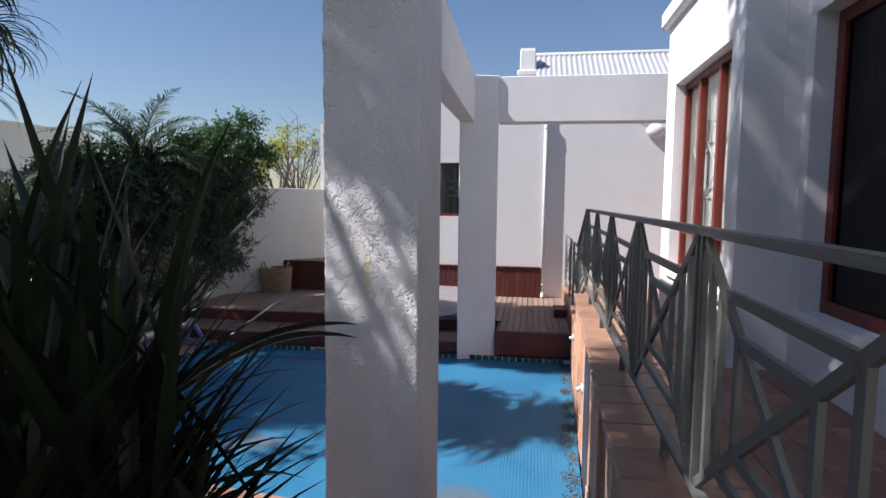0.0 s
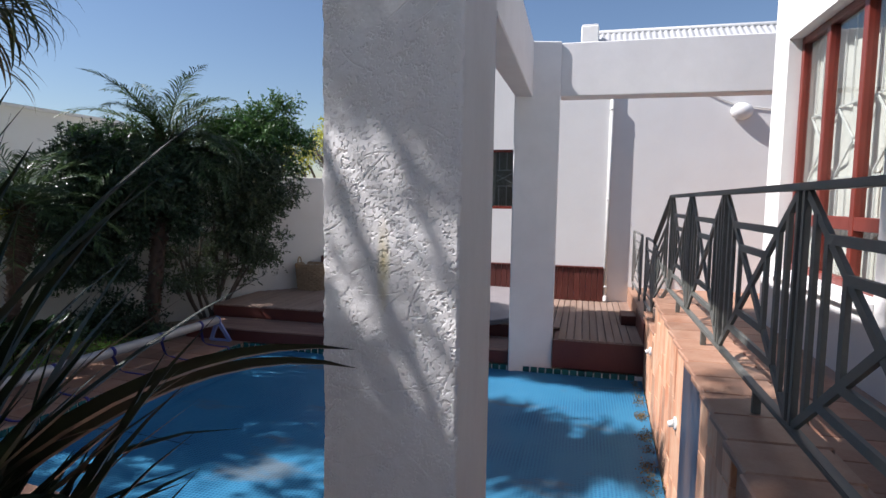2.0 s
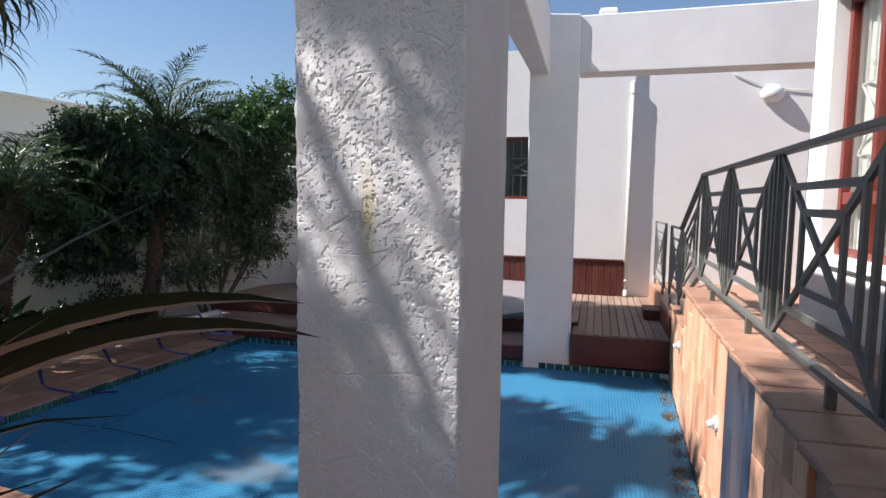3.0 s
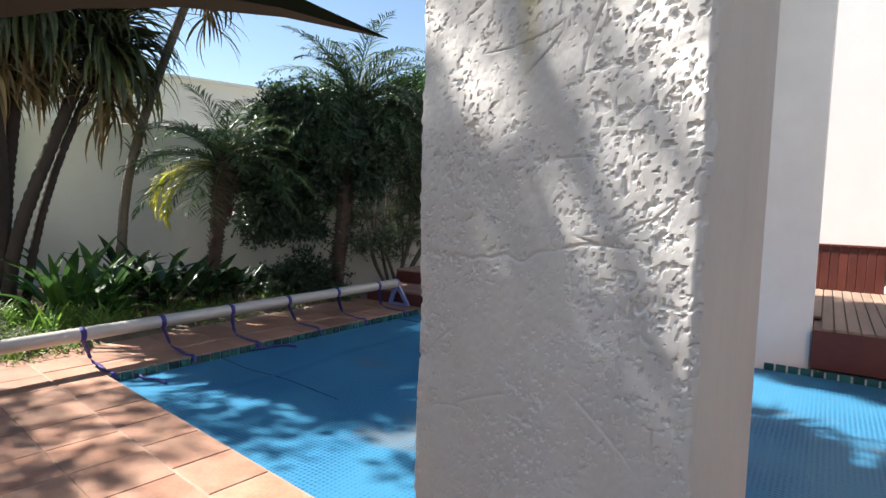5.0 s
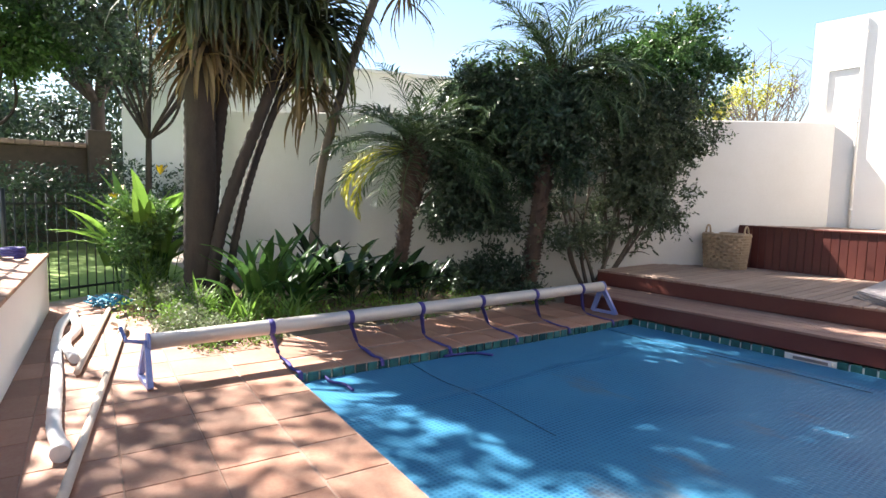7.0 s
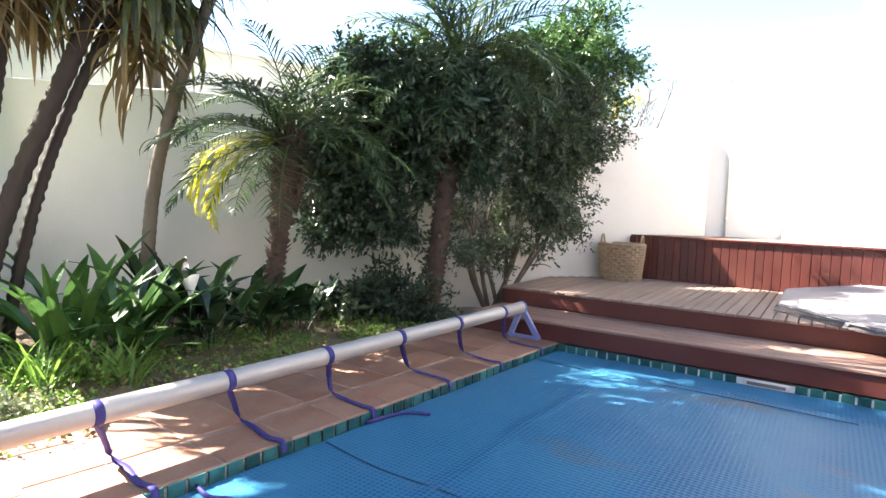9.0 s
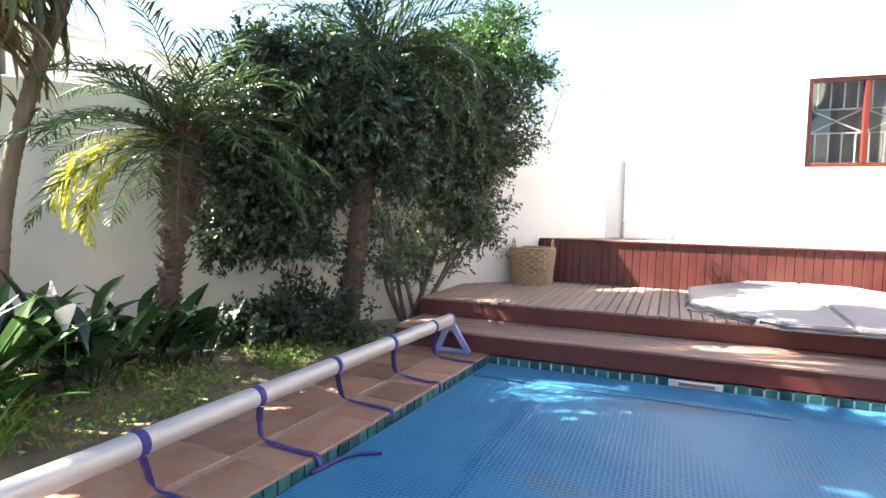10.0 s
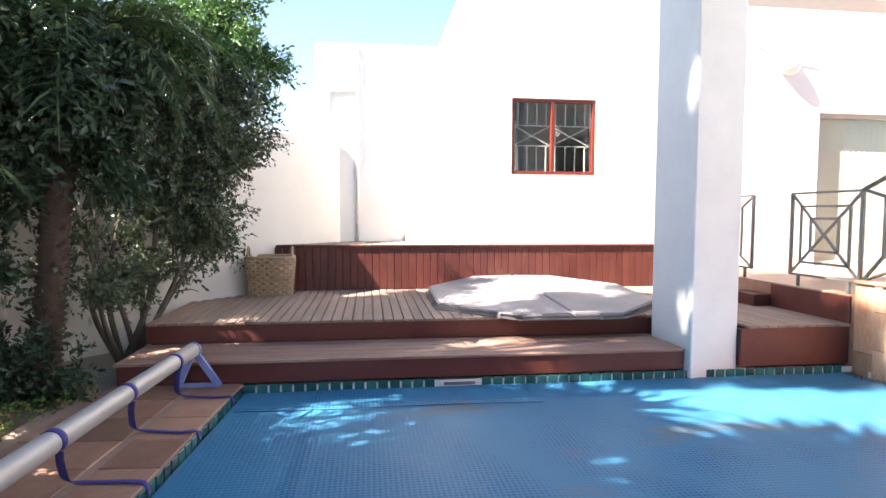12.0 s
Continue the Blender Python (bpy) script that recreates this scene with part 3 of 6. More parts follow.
wall_with_holes("wall_recess", "x", RECX, 0.3, -14.0, BAYY1 - 0.004, 0.7, 4.42, [RW], PLASTER, "white plastered wall of the house with a large window")
structure(prism("parapet_trim", [(BAYX - 0.09, BAYY0 + 0.09), (BAYX - 0.09, BAYY1 - 0.09), (RECX - 0.09, BAYY1 - 0.09), (RECX - 0.09, -14), (12, -14), (12, BAYY0 + 0.09)], 4.42, 4.64, PLASTER, bevel=0.03), "white moulded parapet along the roof edge", "trim")
structure(box("wall_inner", (10.6, -13.9, 0.7), (10.7, BAYY0 - 0.26, 4.4), DARKROOM), "plain inner wall of the house")
structure(box("floor_inner", (RECX + 0.3, -13.9, 0.88), (10.6, BAYY0 - 0.26, 0.94), DARKROOM), "plain inner floor of the house", "floor")
# block out of view, added so its shadow falls on the terrace
structure(box("house_wing", (-0.2, -14.0, -0.1), (2.4, -7.75, 7.2), PLASTER), "unseen plain white block added beside the terrace to shade it", "house")
structure(box("wall_south", (2.6, -14.2, 0.0), (12, -14.0, 4.6), PLASTER), "plain white wall closing the terrace")

# ---- deck, steps and bench ----
rd = random.Random(11)


def fascia(name, lo, hi, parent):
    return box(name, lo, hi, FASCIA, parent, bevel=0.004)


lower = thing("pool_step", "red-stained timber step with weathered treads along the pool", "step")
fascia("riser", (-1.0, 0.02, 0.0), (3.905, 0.05, 0.165), lower)
fascia("end_panel", (3.875, 0.052, 0.0), (3.905, 0.72, 0.165), lower)
for i in range(5):
    o = box("plank", (-2.46, -0.069, -0.025), (2.46, 0.069, 0.0), DECKX, lower, bevel=0.004)
    o.location = (1.445, 0.075 + 0.143 * i, 0.19)
deck = thing("main_deck", "weathered timber deck with red-stained fascia and grooved boards", "deck")
fascia("riser", (-1.03, 0.735, 0.19), (3.9, 0.765, DECKZ - 0.026), deck)
for i in range(61):
    x = -1.98 + 0.1 * i
    if x > 4.02:
        break
    y0, y1 = (0.72 if x > -1.06 else gw_y(x) + 9), min(2.985, gw_y(x) - 0.03)
    if x < -1.0 or y1 - y0 < 0.1:
        continue
    if 3.87 < x:
        y0 = 0.68
    o = box("plank", (-0.0455, -(y1 - y0) / 2, -0.026), (0.0455, (y1 - y0) / 2, 0), DECK, deck, bevel=0.004)
    o.location = (x, (y0 + y1) / 2, DECKZ + rd.uniform(-0.0015, 0.0015))
box("underlay", (-1.0, 0.77, 0.0), (4.04, 2.98, DECKZ - 0.04), FASCIA, deck)
side = thing("side_deck", "weathered grooved timber deck between pillar and pool wall", "deck")
fascia("riser", (4.475, 0.03, 0.0), (5.598, 0.06, DECKZ - 0.026), side)
for i in range(16):
    x = 4.09 + 0.1 * i
    y0, y1 = (0.02 if x > 4.5 else 0.68), (EAST_Y - 0.01 if x > 5.22 else 2.985)
    o = box("plank", (-0.0455, -(y1 - y0) / 2, -0.026), (0.0455, (y1 - y0) / 2, 0), DECK, side, bevel=0.004)
    o.location = (x if i < 15 else 5.57, (y0 + y1) / 2, DECKZ + rd.uniform(-0.0015, 0.0015))
box("underlay", (4.48, 0.09, 0.0), (5.595, 3.2, DECKZ - 0.04), FASCIA, side)
patio_step = thing("patio_step", "dark red timber riser along the patio edge", "step")
box("riser", (5.575, 0.02, DECKZ), (5.598, 1.1, PATIO - 0.01), FASCIA, patio_step)
box("tread", (5.38, 1.1, DECKZ), (5.598, 1.52, 0.52), FASCIA, patio_step)
bench = thing("upper_deck", "raised red-stained timber platform clad in upright boards", "deck")
box("cap", (-0.20, 2.965, UPPER - 0.03), (5.17, 3.027, UPPER), FASCIA, bench)
for i in range(54):
    x = -0.17 + 0.1 * i
    o = box("board", (-0.0475, -0.012, 0), (0.0475, 0.012, UPPER - 0.03 - DECKZ), FASCIA, bench, bevel=0.004)
    o.location = (x, 3.0 + rd.uniform(-0.001, 0.001), DECKZ)
    y0, y1 = 3.032, min(WALL_Y - 0.01, gw_y(x - 0.05) - 0.02)
    if y1 - y0 > 0.1 and x < NOOK_X - 0.03:
        o = box("plank", (-0.0455, -(y1 - y0) / 2, -0.026), (0.0455, (y1 - y0) / 2, 0), DECK, bench, bevel=0.004)
        o.location = (x, (y0 + y1) / 2, UPPER)
box("underlay", (0.62, 3.05, DECKZ), (NOOK_X - 0.01, WALL_Y - 0.02, UPPER - 0.04), FASCIA, bench)

# ---- hot tub cover ----
spa = thing("hot_tub_cover", "faded grey vinyl octagonal hot tub cover lying on the deck", "hot tub cover", (3.03, 1.78, DECKZ))
for sgn in (-1, 1):
    r = 1.36
    corners = [(r * math.cos(radians(22.5 + 45 * k)), r * math.sin(radians(22.5 + 45 * k))) for k in range(8)]
    half = sorted([c for c in corners if c[0] * sgn > 0], key=lambda c: c[1] * sgn)
    e = corners[1][1]
    outl = [(0.008 * sgn, -e * sgn)] + half + [(0.008 * sgn, e * sgn)]
    bm = bmesh.new()
    slope = lambda x, y: 0.125 + 0.048 * y - 0.025 * abs(x) / 1.3
    lo, hi = [bm.verts.new((x, y, 0.018)) for x, y in outl], [bm.verts.new((x, y, slope(x, y))) for x, y in outl]
    bm.faces.new(lo[::-1])
    bm.faces.new(hi)
    for i in range(len(outl)):
        j = (i + 1) % len(outl)
        bm.faces.new((lo[i], lo[j], hi[j], hi[i]))
    bmesh.ops.recalc_face_normals(bm, faces=bm.faces[:])
    bmesh.ops.bevel(bm, geom=bm.edges[:], offset=0.014, segments=3, affect="EDGES")
    half_ = part("cover_half", bm, VINYL, spa)
    bm = bmesh.new()  # welt round the upper edge
    add_tube(bm, [(x * 1.003, y * 1.003, slope(x, y) - 0.016) for x, y in outl[1:-1]], 0.006, 6)
    part("welt", bm, VINYLDARK, half_)
bm = bmesh.new()
add_prism(bm, [(1.395 * math.cos(radians(22.5 + 45 * k)), 1.395 * math.sin(radians(22.5 + 45 * k))) for k in range(8)], 0.0, 0.016)
part("skirt", bm, VINYLDARK, spa, "dark grey vinyl skirt")
for k in (4, 5, 6, 7):
    a = radians(45 * k + 12)
    add = bmesh.new()
    add_bar(add, (1.30 * math.cos(a), 1.30 * math.sin(a), 0.05), (1.33 * math.cos(a), 1.33 * math.sin(a), 0.0), 0.04, 0.006)
    part("strap", add, VINYLDARK, spa)

# ---- basket ----
bk = thing("wicker_basket", "round-cornered woven wicker basket with two loop handles on the deck", "basket", (-0.21, 2.62, DECKZ))
bm = bmesh.new()
N = 34


def basket_pt(k, z, bulge=0.0):
    a = 2 * math.pi * k / N
    r = 0.245 + 0.04 * z / 0.48 + bulge
    c, s = math.cos(a), math.sin(a)
    f = (abs(c) ** 3 + abs(s) ** 3) ** (-1 / 3)
    return (r * f * c, r * f * s * 0.85, z)


for row in range(13):
    z = 0.018 + row * 0.0375
    for k in range(0, N, 2):
        k2 = k + row % 2
        add_bar(bm, basket_pt(k2 - 0.2, z, -0.014), basket_pt(k2 + 1, z, 0.018), 0.024, 0.031)
        add_bar(bm, basket_pt(k2 + 1, z, 0.018), basket_pt(k2 + 2.2, z, -0.014), 0.024, 0.031)
part("weave", bm, WICKER, bk)
bm = bmesh.new()
for k in range(0, N, 2):
    add_tube(bm, [basket_pt(k, 0.0, -0.006), basket_pt(k, 0.49, -0.004)], 0.007, 5)
part("stake_ring", bm, WICKER, bk)
tube("rim", [basket_pt(k, 0.485, 0.004) for k in range(N)] + [basket_pt(0, 0.485, 0.004)], 0.019, WICKER, bk, sides=7)
for sgn in (-1, 1):
    tube("handle", [(sgn * 0.27, 0.07 * math.cos(t), 0.475 + 0.135 * math.sin(t)) for t in np.linspace(0, math.pi, 11)], 0.013, WICKER, bk, "dark wicker loop handle", 7)
box("base", (-0.18, -0.155, 0.0), (0.18, 0.155, 0.02), WICKER, bk)
for sgn, ax in ((-1, 1), (1, 1)):
    box("inner_side", (-0.155, sgn * 0.155 - 0.004, 0.02), (0.155, sgn * 0.155 + 0.004, 0.44), WICKER, bk)
    box("inner_side", (sgn * 0.18 - 0.004, -0.13, 0.02), (sgn * 0.18 + 0.004, 0.13, 0.44), WICKER, bk)


# ---- railings: panels of crossed bars with nested squares ----
def rail_panel(parent, a, b, low, high, material, bar=0.028, nest=(0.18, 0.36, 0.62), extra=(0.18,)):
    """A panel from a to b; low and high: the heights of its lower and upper edge at a and at b."""
    a, b = Vector(a), Vector(b)
    def P(u, v):
        z0, z1 = low[0] + (low[1] - low[0]) * u, high[0] + (high[1] - high[0]) * u
        return Vector((*(a.lerp(b, u)), z0 + (z1 - z0) * v))
    d = (b - a).normalized()
    acr = Vector((-d.y, d.x, 0))
    def bar_part(name, p, q, w=bar, h=0.018):
        bm = bmesh.new()
        add_bar(bm, p, q, w, h, acr)
        return part(name, bm, material, parent)
    bar_part("diagonal", P(0.01, 0), P(0.99, 1))
    bar_part("diagonal", P(0.01, 1) + acr * 0.003, P(0.99, 0) + acr * 0.003)
    for n_ in nest:
        e = n_ / 2
        bar_part("upright", P(e, e), P(e, 1 - e), bar)
        bar_part("upright", P(1 - e, e), P(1 - e, 1 - e), bar)
        if n_ not in extra:
            bar_part("crossbar", P(e, e), P(1 - e, e), bar)
            bar_part("crossbar", P(e, 1 - e), P(1 - e, 1 - e), bar)


def rail_bar(name, parent, a, b, w, h, material):
    bm = bmesh.new()
    add_bar(bm, a, b, w, h)
    bmesh.ops.bevel(bm, geom=bm.edges[:], offset=0.004, segments=2, affect="EDGES")
    part(name, bm, material, parent)


COPZ = 1.17  # top of the pool wall's coping
rail = thing("terrace_railing", "dark grey-green steel railing of crossed bars on the terrace wall", "railing")
PEAKS = [-1.27, -2.37, -3.56, -4.86, -6.19, -7.5]
rx = lambda y: 5.66 + 0.0125 * (y + 1.27)
LOWB, TOPB = COPZ + 0.115, 2.2
for y0, y1 in zip(PEAKS, PEAKS[1:]):
    rail_panel(rail, (rx(y0), y0 - 0.03), (rx(y1), y1 + 0.03), (LOWB, LOWB), (TOPB - 0.02, TOPB - 0.02), RAILPAINT, 0.034)
    rail_bar("foot", rail, (rx(y1), y1 + 0.42, COPZ - 0.005), (rx(y1), y1 + 0.42, LOWB), 0.035, 0.035, RAILPAINT)
for y in PEAKS:
    for k in (-1, 1):
        rail_bar("post", rail, (rx(y), y + 0.03 * k, LOWB - 0.012), (rx(y), y + 0.03 * k, TOPB - 0.012), 0.026, 0.034, RAILPAINT)
rail_bar("handrail", rail, (rx(PEAKS[0]), PEAKS[0] + 0.04, TOPB), (rx(PEAKS[-1]), PEAKS[-1], TOPB), 0.062, 0.028, RAILPAINT)
rail_bar("bottom_rail", rail, (rx(PEAKS[0]), PEAKS[0] + 0.03, LOWB - 0.01), (rx(PEAKS[-1]), PEAKS[-1], LOWB - 0.01), 0.045, 0.022, RAILPAINT)
# the raking length down to the patio
rail_panel(rail, (5.66, PEAKS[0] + 0.05), (5.655, -0.02), (LOWB, 0.80), (TOPB - 0.02, 1.645), RAILPAINT, 0.028, (0.36, 0.62))
rail_bar("raking_handrail", rail, (5.66, PEAKS[0] + 0.05, TOPB), (5.655, 0.0, 1.66), 0.05, 0.026, RAILPAINT)
rail_bar("raking_bottom_rail", rail, (5.66, PEAKS[0] + 0.05, LOWB - 0.01), (5.655, 0.0, 0.79), 0.04, 0.02, RAILPAINT)

for lb, y0, y1 in (("grey steel railing of crossed bars at the patio edge", 0.01, 0.91), ("short grey steel railing by the back wall", 1.55, 2.92)):
    rail2 = thing("patio_railing", lb, "railing", group="patio railings")
    rail_panel(rail2, (5.66, y0), (5.66, y1), (0.79, 0.79), (1.64, 1.64), SUNRAIL, 0.024, (0.3, 0.6))
    for q in (y0, y1):
        rail_bar("post", rail2, (5.66, q, 0.77), (5.66, q, 1.66), 0.034, 0.034, SUNRAIL)
        rail_bar("foot", rail2, (5.66, q + (0.12 if q == y0 else -0.12), PATIO - 0.004), (5.66, q + (0.12 if q == y0 else -0.12), 0.78), 0.03, 0.03, SUNRAIL)
    for z in (0.78, 1.655):
        rail_bar("rail", rail2, (5.66, y0, z), (5.66, y1, z), 0.038, 0.022, SUNRAIL)


# ---- windows ----
def window(name, axis, at, a0, a1, z0, z1, mullions, material, glass, label, bar_material=None, transom=None, fw=0.06, depth=0.07):
    """A framed window in its opening; mullions at places along it; burglar bars behind the panes."""
    w = tagged(thing(name, label, "window"), kind="structure")
    P = lambda u, d, z: (u, at + d, z) if axis == "y" else (at + d, u, z)
    def fr(nm, u0, u1, s, t, d0=0.0, d1=depth):
        lo, hi = P(u0, d0, s), P(u1, d1, t)
        return box(nm, tuple(map(min, lo, hi)), tuple(map(max, lo, hi)), material, w, bevel=0.005)
    fr("jamb", a0, a0 + fw, z0, z1)
    fr("jamb", a1 - fw, a1, z0, z1)
    fr("head", a0 + fw, a1 - fw, z1 - fw, z1)
    fr("sill", a0 + fw, a1 - fw, z0, z0 + fw)
    edges = [a0 + fw, *sorted(mullions), a1 - fw]
    for m in mullions:
        fr("mullion", m - fw * 0.55, m + fw * 0.55, z0 + fw, z1 - fw, -0.006)
    if transom:
        for u, v in zip(edges, edges[1:]):
            fr("transom", u + 0.035, v - 0.035, transom - 0.05, transom + 0.05, -0.003)
    for u, v in zip(edges, edges[1:]):
        lo, hi = P(u, depth * 0.45, z0 + fw), P(v, depth * 0.45 + 0.006, z1 - fw)
        g = box("pane", tuple(map(min, lo, hi)), tuple(map(max, lo, hi)), glass, w, bevel=0)
        g.visible_shadow = False
        if bar_material:
            D = depth + 0.03
            def bb(p, q, n_="bar"):
                bm = bmesh.new()
                add_bar(bm, P(p[0], D, p[1]), P(q[0], D, q[1]), 0.014, 0.014, P(0, 1, 0) if axis == "y" else (1, 0, 0))
                part(n_, bm, bar_material, w)
            h, mid = z1 - z0, (z0 + z1) / 2
            for k in range(4):
                x = u + (v - u) * (k + 0.5) / 4
                bb((x, z0), (x, mid - 0.11 * h))
                bb((x, mid + 0.16 * h), (x, z1))
            bb((u, mid - 0.11 * h), (v, mid - 0.11 * h), "crossbar")
            bb((u, mid + 0.16 * h), (v, mid + 0.16 * h), "crossbar")
            bb((u, mid - 0.11 * h), (v, mid + 0.16 * h), "diagonal")
            bb((v, mid - 0.11 * h), (u, mid + 0.16 * h), "diagonal")
    return w


window("window_back", "y", MID_Y + 0.02, WIN[0], WIN[1], WIN[2], WIN[3], [3.62], REDFRAME, GLASS, "red-brown timber casement window with burglar bars behind the glass", WHITEBAR, None, 0.048)
window("window_bay", "x", BAYX + 0.11, BW[0], BW[1], BW[2], BW[3], [-1.85, -2.5], REDFRAME, GLASS, "tall red-brown timber window with white burglar bars inside", WHITEBAR, 2.0, 0.065)
window("window_recess", "x", RECX + 0.15, RW[0], RW[1], RW[2], RW[3], [-5.4], REDFRAME, GLASSDIM, "large red-brown timber window, room shade tinted into its reflecting glass", WHITEBAR, None, 0.10)
window("door_back", "y", EAST_Y + 0.05, DOOR[0], DOOR[1], DOOR[2], DOOR[3], [9.5], GREYFRAME, GLASS, "grey aluminium glazed double door in the back wall", None, None, 0.07)
# pale sheet added behind the panes, standing for reflections in the glass
cu = thing("window_pale_sheet", "pale sheet added behind the bay window for its pale reflections", "curtain")
vs, fs = [], []
for i in range(61):
    y = BW[0] + 0.004 + (BW[1] - BW[0] - 0.008) * i / 60
    vs += [(BAYX + 0.235 + 0.015 * math.sin(i * 1.1), y, BW[2] + 0.004), (BAYX + 0.235 + 0.015 * math.sin(i * 1.1 + 0.4), y, BW[3] - 0.004)]
    if i:
        fs.append((2 * i - 2, 2 * i, 2 * i + 1, 2 * i - 1))
data_part("cloth", vs, fs, PALESHEET, cu, smooth=True)
cd = thing("door_blind", "pale blind hanging behind the glazed door", "blind")
vs, fs = [], []
for i in range(81):
    x = DOOR[0] + 0.05 + (DOOR[1] - DOOR[0] - 0.1) * i / 80
    vs += [(x, EAST_Y + 0.135 + 0.002 * math.sin(i * 1.3), PATIO + 0.02), (x, EAST_Y + 0.135 + 0.002 * math.sin(i * 1.3), DOOR[3] - 0.02)]
    if i:
        fs.append((2 * i - 2, 2 * i, 2 * i + 1, 2 * i - 1))
data_part("cloth", vs, fs, PALESHEET, cd, smooth=True)
tagged(box("window_sill", (BAYX - 0.05, BW[0] - 0.02, BW[2] - 0.07), (BAYX - 0.002, BW[1] + 0.02, BW[2]), PLASTER), "white plastered sill under the tall window", "sill", kind="structure")

# ---- fixtures on the back wall ----
lamp = thing("wall_lamp", "round white bulkhead lamp on the back wall", "lamp", (7.26, EAST_Y - 0.002, 3.65))
bm = bmesh.new()
bmesh.ops.create_uvsphere(bm, u_segments=24, v_segments=14, radius=0.14)
for v in bm.verts:
    v.co = Vector((v.co.x * 1.25, min(v.co.y * 0.85, 0.0) - 0.02, v.co.z))
for f in bm.faces:
    f.smooth = True
part("shade", bm, LAMPGLASS, lamp)
tube("base", [(0, 0, 0), (0, -0.03, 0)], 0.12, PVC, lamp, sides=20)
tube("cable", curve_pts([(-0.55, -0.012, 0.32), (-0.3, -0.014, 0.2), (0, -0.014, 0.1), (0.5, -0.012, 0.02)]), 0.008, PVC, lamp, sides=5)


def pipe(label, x, z0, z1, r, elbow=False, arm=None, y=WALL_Y):
    t = thing("drain_pipe", label, "pipe", (x, y - r * 0.5, z0), group="pipes on the back wall")
    tube("downpipe", [(0, 0, 0), (0, 0, z1 - z0)], r, PVC, t, sides=12)
    for z in np.linspace(0.25, z1 - z0 - 0.2, 3):
        tube("bracket", [(0, 0, z), (0, 0, z + 0.03)], r + 0.006, PVC, t, sides=12)
    if elbow:
        tube("shoe", [(0, 0, 0.1), (0, -0.05, 0.03), (0, -0.1, 0.01)], r * 1.1, PVC, t, sides=12)
    if arm:
        for nm_, p_, q_ in (("branch", (0, 0, arm[1]), (arm[0], 0, arm[1])), ("branch_drop", (arm[0], 0, arm[1] + 0.012), (arm[0], 0, arm[1] - arm[2]))):
            tube(nm_, [p_, q_], 0.013, PVC, t, sides=8)
    return t


pipe("white plastic downpipe beside the upper deck", 5.215, DECKZ, 3.9, 0.03, True, None, MID_Y)
pipe("white plastic waste pipe in the wall corner", 0.86, UPPER, 3.95, 0.024, False, (-0.42, 2.28, 0.6))
pipe("thin white plastic pipe with a shoe", 1.60, UPPER, 3.0, 0.014, True)
vent = thing("air_vent", "small white louvred air vent in the wall", "vent", (1.37, WALL_Y - 0.008, 3.18))
box("frame", (0, -0.01, 0), (0.17, 0.004, 0.11), PLASTER, vent)
for i in range(3):
    for k in range(4):
        box("slot", (0.012 + 0.04 * k, -0.013, 0.015 + 0.032 * i), (0.038 + 0.04 * k, -0.008, 0.033 + 0.032 * i), VINYLDARK, vent, bevel=0)

# ---- roof and chimney behind ----
roof = thing("house_roof", "grey corrugated sheet roof behind the back wall", "roof", kind="structure")
vs, fs = [], []
nr = 300
for i in range(nr + 1):
    x = 5.0 + 9.5 * i / nr
    w = 0.022 * math.sin(2 * math.pi * x / 0.12)
    vs += [(x, 4.4, 4.72 + w), (x, 6.1, 5.86 + w), (x, 8.2, 4.5 + w)]
    if i:
        a = 3 * i
        fs += [(a - 3, a, a + 1, a - 2), (a - 2, a + 1, a + 2, a - 1)]
data_part("sheeting", vs, fs, ROOFTIN, roof, smooth=True)
tube("ridge_cap", [(4.98, 6.1, 5.86), (14.5, 6.1, 5.86)], 0.06, ROOFTIN, roof, sides=8)
prism("gable", [(5.0, 4.45), (5.15, 4.45), (5.15, 8.1), (5.0, 8.1)], 4.0, 4.7, PLASTER, roof)
ch = thing("chimney", "white plastered chimney with a projecting band", "chimney", (4.78, 5.55, 4.0), kind="structure")
bm = add_box(bmesh.new(), (-0.16, -0.22, 0), (0.2, 0.24, 1.82), 0.02)
part("stack", bm, PLASTER, ch)
box("band", (-0.22, -0.28, 1.22), (0.26, 0.3, 1.34), PLASTER, ch, bevel=0.02)
box("cap", (-0.14, -0.2, 1.82), (0.18, 0.22, 1.85), PLASTER, ch)

# ---- neighbouring buildings beyond the garden wall ----
nb = thing("neighbour_house", "white flat-roofed house with a sloping parapet beyond the wall", "house")
bm = bmesh.new()
q = [(-12.5, -3.0), (-5.2, 3.6), (-9.0, 7.8), (-16.3, 1.2)]
lo, hi = [bm.verts.new((x, y, 0)) for x, y in q], [bm.verts.new((x, y, z)) for (x, y), z in zip(q, (4.75, 3.7, 3.7, 4.75))]
bm.faces.new(hi)
for i in range(4):
    bm.faces.new((lo[i], lo[(i + 1) % 4], hi[(i + 1) % 4], hi[i]))
bmesh.ops.recalc_face_normals(bm, faces=bm.faces[:])
part("wall", bm, PLASTER, nb)
bm = bmesh.new()
add_bar(bm, (-12.5, -3.0, 4.77), (-5.2, 3.6, 3.72), 0.25, 0.06)
part("parapet_coping", bm, PLASTER, nb)
ob_ = thing("outbuilding", "low brown outbuilding with a pale ridge-tiled wall at the lawn's end", "outbuilding", (-15.5, -5.6, -0.03))
box("wall", (-2.5, -2.6, 0), (2.5, 2.3, 2.3), BROWNWALL, ob_, bevel=0.02)
box("pier", (2.3, 1.9, 0), (2.75, 2.4, 2.75), BROWNWALL, ob_, bevel=0.02)
